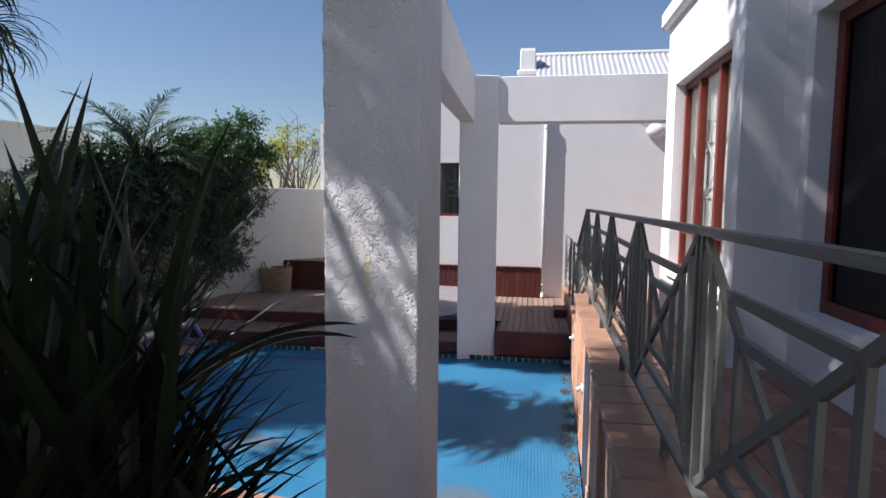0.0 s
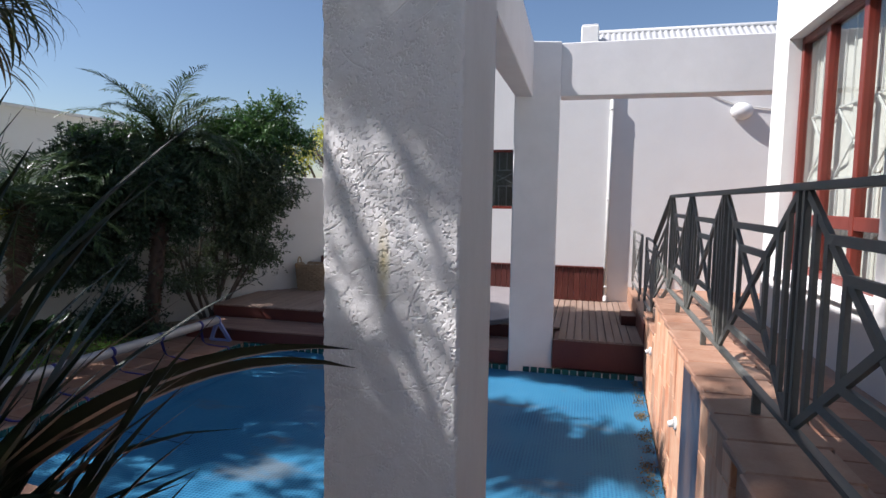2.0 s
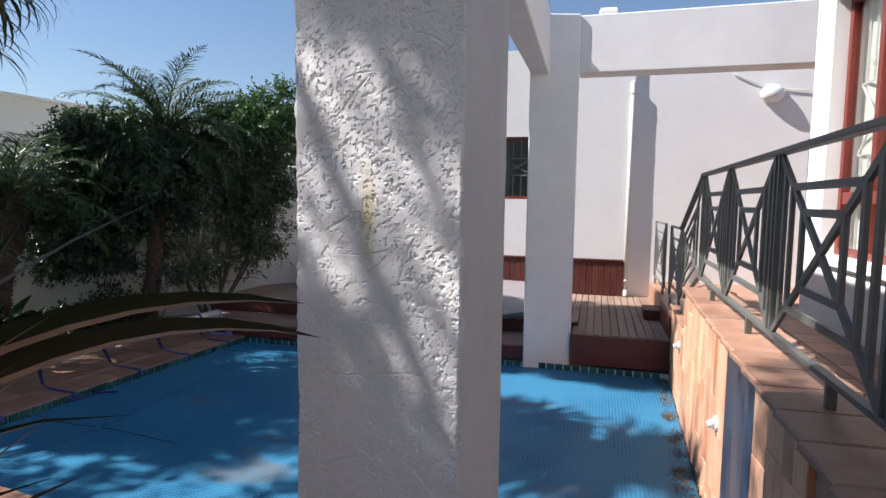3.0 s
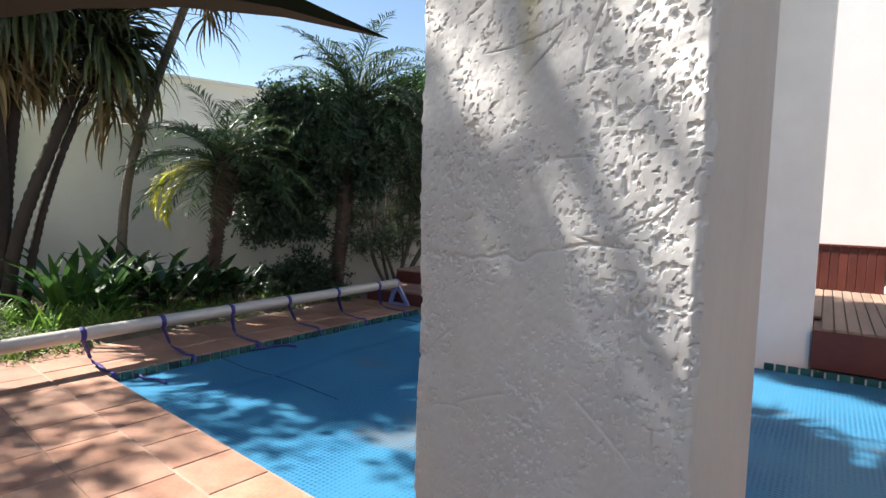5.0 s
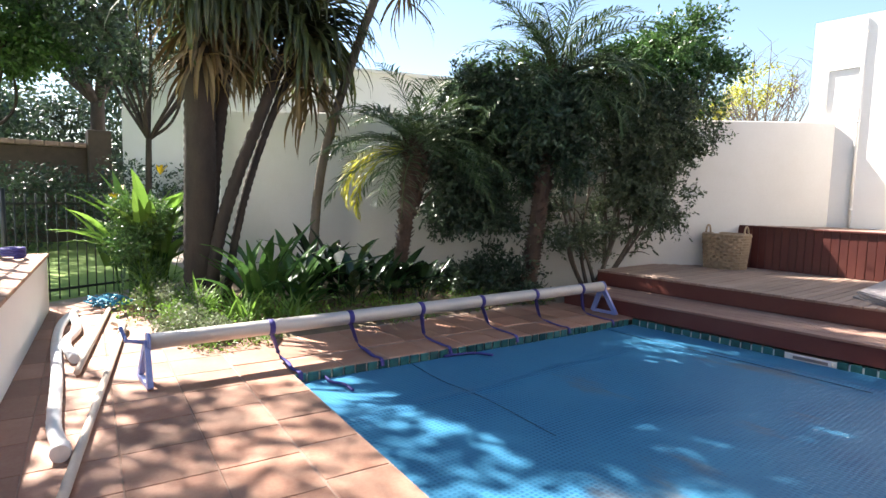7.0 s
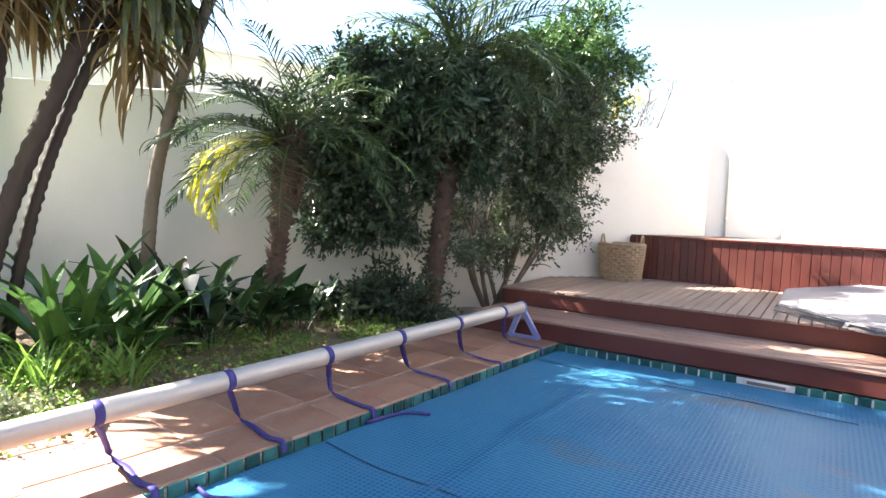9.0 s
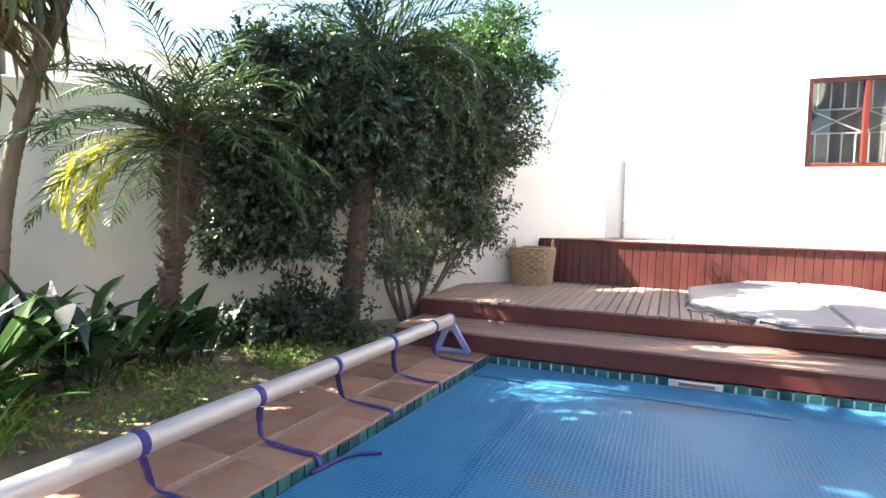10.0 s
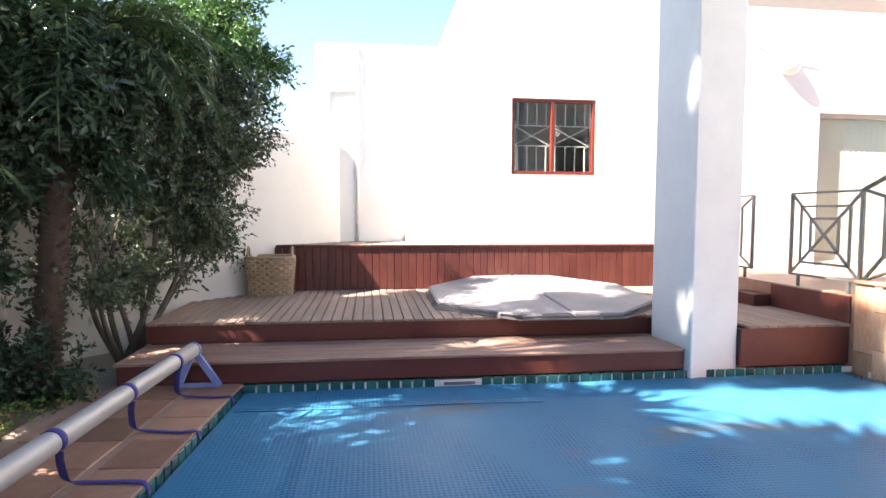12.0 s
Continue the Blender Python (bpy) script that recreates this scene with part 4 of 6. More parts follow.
for i in range(16):
    box("ridge_tile", (2.35, -2.6 + 0.28 * i, 2.3), (2.7, -2.33 + 0.28 * i, 2.42), GROUT, ob_, bevel=0.02)

# ---- roller for the pool cover ----
ro = thing("cover_roller", "long grey tube roller for the pool cover with navy straps", "pool roller")
RA, RB = Vector((-0.66, -4.84, 0.285)), Vector((-0.37, -0.10, 0.315))
bm = bmesh.new()
add_tube(bm, [RA.lerp(RB, k / 12) for k in range(13)], 0.058, 20)
part("tube", bm, ROLLER, ro)
for q in (RA, RB):
    d = (RB - RA).normalized() * (0.02 if q is RB else -0.02)
    tube("end_cap", [q, q + d], 0.064, LEGBLUE, ro, sides=20)
    sg = Vector((0.19, 0.0, 0)), Vector((-0.13, 0.0, 0))
    for s_ in sg:
        bm = bmesh.new()
        add_bar(bm, q + d, Vector((q.x, q.y, 0.01)) + s_ + d * 2, 0.05, 0.035, (0, 1, 0))
        part("leg", bm, LEGBLUE, ro, "faded blue plastic leg")
    bm = bmesh.new()
    add_bar(bm, Vector((q.x, q.y, 0.02)) + sg[1] + d * 2, Vector((q.x, q.y, 0.02)) + sg[0] + d * 2, 0.035, 0.03)
    part("foot_bar", bm, LEGBLUE, ro)
tube("crank", [RA + Vector((0, -0.03, 0)), RA + Vector((-0.02, -0.14, 0.02)), RA + Vector((-0.1, -0.16, 0.1))], 0.014, LEGBLUE, ro)
rs = random.Random(4)
for y in (-4.0, -3.33, -2.62, -1.91, -1.18, -0.46):
    c = RA.lerp(RB, (y - RA.y) / (RB.y - RA.y))
    tube("strap_loop", [c + Vector((0, -0.022, 0)), c + Vector((0, 0.022, 0))], 0.0615, STRAP, ro, sides=20)
    ex_ = FL.lerp(NL, -y / 3.96).x
    drop = rs.uniform(0.08, 0.2)
    run = curve_pts([(c.x + 0.03, c.y, c.z - 0.055), (c.x + 0.0, c.y + drop * 0.35, 0.16), (c.x - 0.01, c.y + drop * 0.75, 0.045), (c.x + 0.06, c.y + drop, 0.010), (ex_ - 0.09, c.y + drop * rs.uniform(0.6, 1.0), 0.010), (ex_ + 0.006, c.y + drop * 0.8, 0.006), (ex_ + 0.03, c.y + drop * 0.8, -0.05)], 6)
    bm = bmesh.new()
    rows_ = []
    for i, q in enumerate(run):
        d = (run[min(i + 1, len(run) - 1)] - run[max(i - 1, 0)]).normalized()
        sd = Vector((-d.y, d.x, 0))
        sd = sd.normalized() if math.hypot(d.x, d.y) > 0.35 else Vector((0, 1, 0))
        if rows_ and sd.dot(last) < 0:
            sd = -sd
        last = sd
        up_ = d.cross(sd) * 0.0025
        rows_.append([bm.verts.new(q + sd * 0.018 * s1 + up_ * s2) for s1, s2 in ((-1, -1), (1, -1), (1, 1), (-1, 1))])
    for r0_, r1_ in zip(rows_, rows_[1:]):
        for i in range(4):
            bm.faces.new((r0_[i], r0_[(i + 1) % 4], r1_[(i + 1) % 4], r1_[i])).smooth = True
    part("strap", bm, STRAP, ro, "navy webbing strap hanging to the pool")

# ---- pool tools on the paving ----
po = thing("pool_pole", "long pale telescopic pool pole lying on the paving", "pole")
PA, PB = Vector((1.07, -5.54, 0.03)), Vector((-2.11, -4.78, 0.03))
tube("shaft", [PA, PB], 0.024, PALEPOLE, po, sides=12)
tube("grip", [PA, PA.lerp(PB, 0.04)], 0.028, PALEPOLE, po, sides=12)
tube("brush_arm", curve_pts([PB, PB + Vector((-0.1, 0.02, 0.03)), PB + Vector((-0.28, 0.05, 0.02)), PB + Vector((-0.42, 0.0, 0.03))], 5), 0.034, PALEPOLE, po, sides=10)
p2_ = thing("pool_net_pole", "short pale pool net pole with a turquoise net", "pole")
tube("shaft", [(-1.07, -5.23, 0.03), (-3.47, -4.67, 0.03)], 0.022, PALEPOLE, p2_, sides=12)
bm = bmesh.new()
for k in range(60):
    a = rs.uniform(0, 6.28)
    r = rs.uniform(0.05, 0.3)
    q = Vector((-3.77 + r * math.cos(a), -4.62 + r * math.sin(a) * 0.8, rs.uniform(0.0, 0.08)))
    add_bar(bm, q, q + Vector((rs.uniform(-0.12, 0.12), rs.uniform(-0.12, 0.12), 0.02)), 0.03, 0.012)
part("net", bm, CYAN, p2_, "crumpled turquoise net")
ho = thing("white_hose", "white ribbed pool hose lying by the low wall", "hose")
for pts in ([(-3.36, -5.0, 0.037), (-2.84, -5.16, 0.037), (-2.08, -5.27, 0.037), (-0.93, -5.36, 0.037), (-0.09, -5.44, 0.037), (0.29, -5.44, 0.037)], [(-3.27, -5.04, 0.037), (-2.49, -5.08, 0.037), (-1.99, -5.21, 0.037), (-1.41, -5.21, 0.037)]):
    pts = curve_pts(pts, 14)
    tube("hose_length", pts, [0.036 + 0.003 * (i % 2) for i in range(len(pts))], WHITEHOSE, ho, sides=12)
tube("cuff", [(0.29, -5.44, 0.045), (0.38, -5.45, 0.045)], 0.045, WHITEHOSE, ho, sides=12)

# skimmer mouth and pool jets
sk = thing("skimmer", "white plastic skimmer mouth in the waterline", "skimmer", (1.64, -0.012, -0.075))
box("face", (0, -0.012, 0), (0.335, 0.02, 0.055), PVC, sk)
box("slot", (0.03, -0.016, 0.014), (0.305, -0.011, 0.04), VINYLDARK, sk, bevel=0)
for y, z in ((-0.95, 0.55), (-3.2, 0.62)):
    j = thing("water_spout", "small white round water spout in the slate wall", "spout", (pw_x(y) - 0.035, y, z), group="spouts of the pool wall")
    tube("flange", [(0.02, 0, 0), (-0.012, 0, 0)], 0.045, PVC, j, sides=16)
    tube("nozzle", [(-0.01, 0, 0), (-0.05, 0, -0.012)], [0.028, 0.02], PVC, j, sides=12)

# ---- low white wall with the black fence ----
lw = thing("low_wall", "low white plastered wall with brown tiled coping", "wall", kind="structure")
LW0, LW1 = Vector((-3.78, -5.2)), Vector((2.5, -6.16))
ld = (LW1 - LW0).normalized()
lnm = Vector((ld.y, -ld.x))
prism("body", [LW0, LW0 + lnm * 0.34, LW1 + lnm * 0.34, LW1][::1], -0.05, 0.585, PLASTER, lw)
for i in range(16):
    c = LW0 + ld * (0.2 + 0.4 * i) + lnm * 0.17
    if 0.2 + 0.4 * i < (LW1 - LW0).length:
        o = box("coping_tile", (-0.196, -0.19, -0.035), (0.196, 0.19, 0), COPING, lw)
        o.location, o.rotation_euler = (c.x, c.y, 0.62), (0, 0, math.atan2(ld.y, ld.x))


def fence_run(label, a, b, z0, z1, gap=0.11):
    t = thing("garden_fence", label, "fence")
    a, b = Vector(a), Vector(b)
    cnt = int((b - a).length / gap)
    for i in range(cnt + 1):
        q = a.lerp(b, i / cnt)
        thick = i % 18 == 0
        tube("post" if thick else "picket", [(*q, z0), (*q, z1 + (0.05 if thick else 0))], 0.028 if thick else 0.0075, BLACKBAR, t, sides=6)
    for z in (z0 + 0.12, z1 - 0.12):
        bm = bmesh.new()
        add_bar(bm, (*a, z), (*b, z), 0.012, 0.03)
        part("rail", bm, BLACKBAR, t)
    return t


fence_run("dark green steel picket fence with a gate before the lawn", (-5.2, -3.7), (-4.3, -5.75), -0.03, 1.25)
fence_run("black steel picket fence standing behind the low wall", LW0 + lnm * 0.5, LW0 + lnm * 0.5 + ld * 5.2, -0.03, 1.75, 0.1)
bl = thing("blue_rope", "coil of blue pool rope on the low wall", "rope", (-3.3, -5.5, 0.62))
tube("coil", [(0.16 * math.cos(t) * (1 + 0.1 * math.sin(3 * t)), 0.09 * math.sin(t), 0.03 + 0.012 * t / 3) for t in np.linspace(0, 20, 70)], 0.018, STRAP, bl, sides=6)

# ---- plants ----


def blades(rng, specs, seg=6, stalk=0.0):
    """Folded blade leaves: each of (base, heading, rise, length, width, droop), as vertices and faces."""
    V, F = [], []
    for base, az, el, ln, wd, droop in specs:
        q, a = np.array(base, float), el
        side = np.array([-math.sin(az), math.cos(az), 0.0])
        i0 = len(V)
        for k in range(seg + 1):
            t = k / seg
            d = np.array([math.cos(az) * math.cos(a), math.sin(az) * math.cos(a), math.sin(a)])
            up = np.array([-math.cos(az) * math.sin(a), -math.sin(az) * math.sin(a), math.cos(a)])
            if stalk:
                w = 0.012 if t < stalk else 0.012 + wd * math.sin(math.pi * min(1, (t - stalk) / (1 - stalk)) ** 0.85)
            else:
                w = wd * (0.55 + 1.8 * t * (1 - t)) * (1 - t ** 4) + 0.0008
            V += [tuple(q - side * w / 2 + up * w * 0.18), tuple(q), tuple(q + side * w / 2 + up * w * 0.18)]
            if k:
                b = i0 + 3 * k
                F += [(b - 3, b - 2, b + 1, b), (b - 2, b - 1, b + 2, b + 1)]
            q = q + d * ln / seg
            a -= droop / seg * (0.4 + 1.2 * t)
    return V, F


def leaf_cloud(rng, centres, count, size, spread=1.0, shell=0.45):
    """Many small pointed leaves about clump centres (x, y, z, rx, ry, rz)."""
    c = np.array(centres, float)
    vol = (c[:, 3] * c[:, 4] * c[:, 5]) ** (2 / 3)
    pick = rng.choice(len(c), count, p=vol / vol.sum())
    d = rng.normal(size=(count, 3))
    d /= np.linalg.norm(d, axis=1)[:, None]
    r = (shell + (1 - shell) * rng.random(count) ** 0.6) * (1 + 0.16 * rng.normal(size=count))
    pos = c[pick, :3] + d * c[pick, 3:] * r[:, None] * spread
    ax = rng.normal(size=(count, 3)) * 0.8 + d * 0.6 - np.array([0, 0, 0.35])
    ax /= np.linalg.norm(ax, axis=1)[:, None]
    sd = np.cross(ax, rng.normal(size=(count, 3)))
    sd /= np.linalg.norm(sd, axis=1)[:, None]
    nm = np.cross(ax, sd)
    s = size * rng.uniform(0.6, 1.35, count)[:, None]
    quad = np.stack([pos, pos + ax * s * 0.5 + sd * s * 0.24 + nm * s * 0.06, pos + ax * s, pos + ax * s * 0.5 - sd * s * 0.24 + nm * s * 0.06], 1)
    faces = np.arange(count * 4).reshape(-1, 4).tolist()
    return quad.reshape(-1, 3).tolist(), faces


def clumps(rng, boxes, n, r0, r1):
    out = []
    for _ in range(n):
        (cx, cy, cz), (sx, sy, sz) = boxes[rng.integers(len(boxes))]
        d = rng.normal(size=3)
        d = d / np.linalg.norm(d) * rng.random() ** 0.33
        r = rng.uniform(r0, r1)
        out.append((cx + d[0] * sx, cy + d[1] * sy, cz + d[2] * sz, r, r, r * 0.8))
    return out


def frond(rng, az, el, ln, droop, leaflet, pairs=38):
    """One feather palm frond from the origin: rachis and leaflets."""
    V, F = [], []
    q, a = np.zeros(3), el
    pts, dirs = [], []
    for k in range(pairs + 1):
        t = k / pairs
        d = np.array([math.cos(az) * math.cos(a), math.sin(az) * math.cos(a), math.sin(a)])
        pts.append(q.copy())
        dirs.append(d)
        q = q + d * ln / pairs
        a -= droop / pairs * (0.35 + 1.3 * t)
    side = np.array([-math.sin(az), math.cos(az), 0.0])
    for k in range(0, pairs, 3):  # rachis
        k2 = min(k + 3, pairs)
        w = 0.011 * (1 - k / pairs) + 0.003
        u = np.cross(side, dirs[k])
        i0 = len(V)
        V += [tuple(pts[k] - side * w), tuple(pts[k] + side * w), tuple(pts[k2] + side * w * 0.8), tuple(pts[k2] - side * w * 0.8), tuple(pts[k] - u * w), tuple(pts[k2] - u * w)]
        F += [(i0, i0 + 1, i0 + 2, i0 + 3), (i0, i0 + 4, i0 + 5, i0 + 3), (i0 + 1, i0 + 4, i0 + 5, i0 + 2)]
    for k in range(4, pairs):
        t = k / pairs
        ll = leaflet * (math.sin(math.pi * min(1, 0.16 + t * 0.86)) ** 0.7) * rng.uniform(0.85, 1.1)
        for sg in (-1, 1):
            u = np.cross(dirs[k], side)
            dd = side * sg * 0.72 + dirs[k] * 0.62 + np.array([0, 0, 0.22 - 0.1 * t]) + rng.normal(size=3) * 0.09
            dd /= np.linalg.norm(dd)
            w = np.cross(dd, np.array([0, 0, 1.0]) + rng.normal(size=3) * 0.3)
            w = w / np.linalg.norm(w) * 0.0085
            p0 = pts[k]
            p1 = p0 + dd * ll * 0.55
            p2 = p1 + (dd - np.array([0, 0, 0.45])) * ll * 0.45
            i0 = len(V)
            V += [tuple(p0 - w * 0.5), tuple(p0 + w * 0.5), tuple(p1 + w), tuple(p1 - w), tuple(p2)]
            F += [(i0, i0 + 1, i0 + 2, i0 + 3), (i0 + 3, i0 + 2, i0 + 4)]
    return V, F


def ringed_trunk(name, pts, r0, r1, material, parent, rough=0.02, step=0.055):
    """A tapering palm trunk with rings of old leaf bases."""
    pts = curve_pts(pts, 10)
    ln = sum((b - a).length for a, b in zip(pts, pts[1:]))
    cnt = max(12, int(ln / step))
    line, rad = [], []
    for k in range(cnt * 2 + 1):
        t = k / (cnt * 2)
        i = min(int(t * (len(pts) - 1)), len(pts) - 2)
        line.append(pts[i].lerp(pts[i + 1], t * (len(pts) - 1) - i))
        rad.append((r0 + (r1 - r0) * t) * (1 + (rough / max(r0, 0.01)) * (1 if k % 2 else -0.4)))
    bm = bmesh.new()
    add_tube(bm, line, rad, 14)
    for v in bm.verts:
        v.co += Vector((noise.noise(v.co * 14), noise.noise(v.co * 14 + Vector((9, 0, 0))), 0)) * rough * 0.9
    return part(name, bm, material, parent)


def feather_palm(label, at, top, fronds, ln, r, seed, yellow=0, bark=BARKRED, leaflet=0.3, low=-0.35, sleeve=0.55, hanging=0):
    rng = np.random.default_rng(seed)
    t = thing("feather_palm", label, "palm", at, group="palms by the garden wall")
    top = Vector(top) - Vector(at)
    ringed_trunk("trunk", [(0, 0, -0.15), top * 0.4 + Vector((0.05, -0.04, 0)), top], r * 1.05, r, bark, t)
    sl = [top * f for f in (sleeve, (1 + sleeve) * 0.5, 0.9, 1.0)]
    ringed_trunk("fibre_sleeve", [tuple(q) for q in sl], r * 1.3, r * 1.9, BARKRED, t, 0.03, 0.07)
    # fibrous head of old leaf stubs
    V, F = blades(rng, [((top.x + 0.06 * math.cos(a), top.y + 0.06 * math.sin(a), top.z - rng.uniform(0, 0.75)), a, rng.uniform(0.7, 1.35), rng.uniform(0.2, 0.42), 0.045, -0.2) for a in rng.uniform(0, 6.28, 150)], 3)
    for f in np.linspace(0.06, 0.97, 190):  # cut leaf bases all the way up
        a_, q = rng.uniform(0, 6.28), top * float(f) + Vector((0.05, -0.04, 0)) * (1 - abs(2 * float(f) - 0.8))
        v, g_ = blades(rng, [((q.x + r * 0.8 * math.cos(a_), q.y + r * 0.8 * math.sin(a_), q.z), a_, rng.uniform(0.7, 1.2), rng.uniform(0.07, 0.13), 0.07, -0.3)], 2)
        F += [tuple(i + len(V) for i in face) for face in g_]
        V += v
    tagged(data_part("stub_fringe", V, F, BARKRED, t), kind="stuff")
    for k in range(fronds):
        az = 2.4 * k + rng.normal() * 0.2
        el = 1.35 - 1.75 * (k / fronds) + rng.normal() * 0.1
        el = max(el, low)
        V, F = frond(rng, az, el, ln * rng.uniform(0.85, 1.1), rng.uniform(1.1, 1.7), leaflet)
        data_part("frond", V, F, LEAFPALM, t).location = top
    for k in range(hanging):
        V, F = frond(rng, math.atan2(GWD.y, GWD.x) + rng.uniform(-0.9, 0.5), rng.uniform(0.3, 0.8), ln * 1.05, rng.uniform(2.5, 3.0), leaflet * 0.8)
        data_part("frond", V, F, LEAFOLIVE, t, "drooping dull frond").location = top
    for k in range(yellow):
        az = radians(-138 + 16 * k)
        V, F = frond(rng, az, 0.1 - 0.15 * k, ln * 1.0, 2.0, leaflet * 0.9)
        data_part("frond", V, F, LEAFYELLOW, t, "yellowing drooping frond").location = top
    return t


def sword_head(rng, at, n, ln, dead, name, parent, wide=0.05, up=1.4):
    specs = []
    for k in range(n):
        f = k / n
        specs.append((tuple(Vector(at) + Vector((rng.normal() * 0.05, rng.normal() * 0.05, -0.35 * f))), rng.uniform(0, 6.28), up - 1.7 * f + rng.normal() * 0.15, ln * rng.uniform(0.75, 1.1), wide * rng.uniform(0.8, 1.3), rng.uniform(1.7, 2.9)))
    V, F = blades(rng, specs, 8)
    data_part(name, V, F, LEAFCORD, parent)
    specs = [(tuple(Vector(at) + Vector((rng.normal() * 0.04, rng.normal() * 0.04, -0.35 - rng.uniform(0, 0.7)))), rng.uniform(0, 6.28), -0.5 + rng.normal() * 0.3, ln * rng.uniform(0.5, 0.8), wide * 0.8, rng.uniform(0.8, 1.4)) for _ in range(dead)]
    if dead:
        V, F = blades(rng, specs)
        data_part("dead_leaf_skirt", V, F, LEAFDEAD, parent, "hanging dry brown leaves")


# cabbage palms: a stout trunk and leaning ones
rng = np.random.default_rng(21)
cp = thing("cabbage_palm", "tall multi-trunked cabbage palm with drooping sword leaves and dry skirt", "palm", (-3.15, -3.8, 0.0))
heads = []
for pts, r0, r1 in (
    ([(0, 0, -0.1), (0.0, 0.01, 1.6), (0.04, 0.03, 3.6)], 0.19, 0.15),
    ([(0.17, 0.02, -0.1), (0.17, 0.2, 1.0), (0.17, 0.72, 2.4), (0.17, 1.12, 3.4)], 0.075, 0.06),
    ([(0.1, 0.22, -0.1), (0.12, 0.38, 0.9), (0.12, 0.62, 1.75), (0.12, 1.0, 2.7), (0.12, 1.22, 3.2)], 0.045, 0.04),
    ([(-0.25, 0.12, -0.1), (-0.1, 0.2, 1.6), (0.0, 0.45, 3.7)], 0.08, 0.065),
):
    ringed_trunk("trunk", pts, r0, r1, BARK, cp, 0.008, 0.09)
    heads.append(tuple(Vector(pts[-1]) + Vector((0.03, 0.03, 0.2))))
# unseen upper trunks and heads, added to throw leaf shadows on the pool
for pts, r0, r1 in (
    ([(0.08, 0.05, 3.4), (0.3, 0.2, 4.6), (0.95, 0.35, 6.4)], 0.12, 0.09),
    ([(0.08, 0.05, 3.4), (-0.2, 0.3, 4.6), (-0.5, 0.6, 5.6)], 0.11, 0.08),
    ([(0.04, 0.03, 3.5), (0.5, -0.3, 5.2), (1.3, -0.3, 7.3)], 0.07, 0.06),
    ([(0.17, 1.05, 3.2), (0.3, 1.4, 4.2), (0.7, 1.7, 5.4)], 0.06, 0.05),
):
    ringed_trunk("trunk", pts, r0, r1, BARK, cp, 0.008, 0.09)
    heads.append(pts[-1])
for k, (h, n_, dd) in enumerate(zip(heads, (380, 200, 150, 320, 320, 320, 280, 260), (150, 50, 30, 110, 90, 90, 70, 70))):
    sword_head(rng, h, n_, 1.15, dd, "crown", cp, 0.066)
tp = thing("young_cabbage_palm", "slender leaning cabbage palm with a bare grey trunk", "palm", (-3.0, -2.5, 0.05))
ringed_trunk("trunk", [(0, 0, -0.1), (0.02, 0.06, 1.2), (0.15, 0.22, 2.2), (0.38, 0.62, 3.6), (0.6, 0.95, 4.6)], 0.06, 0.05, BARKGREY, tp, 0.004, 0.09)
sword_head(rng, (0.6, 0.95, 4.7), 110, 1.0, 40, "crown", tp, 0.045)
sword_head(rng, (0.13, 0.2, 2.05), 14, 0.4, 0, "side_shoot", tp, 0.025)

def G(s, off, z):
    """A place by its distance along the garden wall, before it and up."""
    return (*gw(s, off), z)


feather_palm("small feather palm with a red fibrous trunk and one yellowing frond", G(2.86, 1.45, 0.05), G(3.06, 1.35, 1.9), 40, 1.35, 0.08, 31, 3, leaflet=0.36)
feather_palm("taller feather palm rising out of the climbing shrub", G(4.53, 1.18, 0.05), G(4.85, 1.05, 2.85), 46, 1.5, 0.095, 32, 0, leaflet=0.36, low=-0.5, sleeve=0.5, hanging=5)

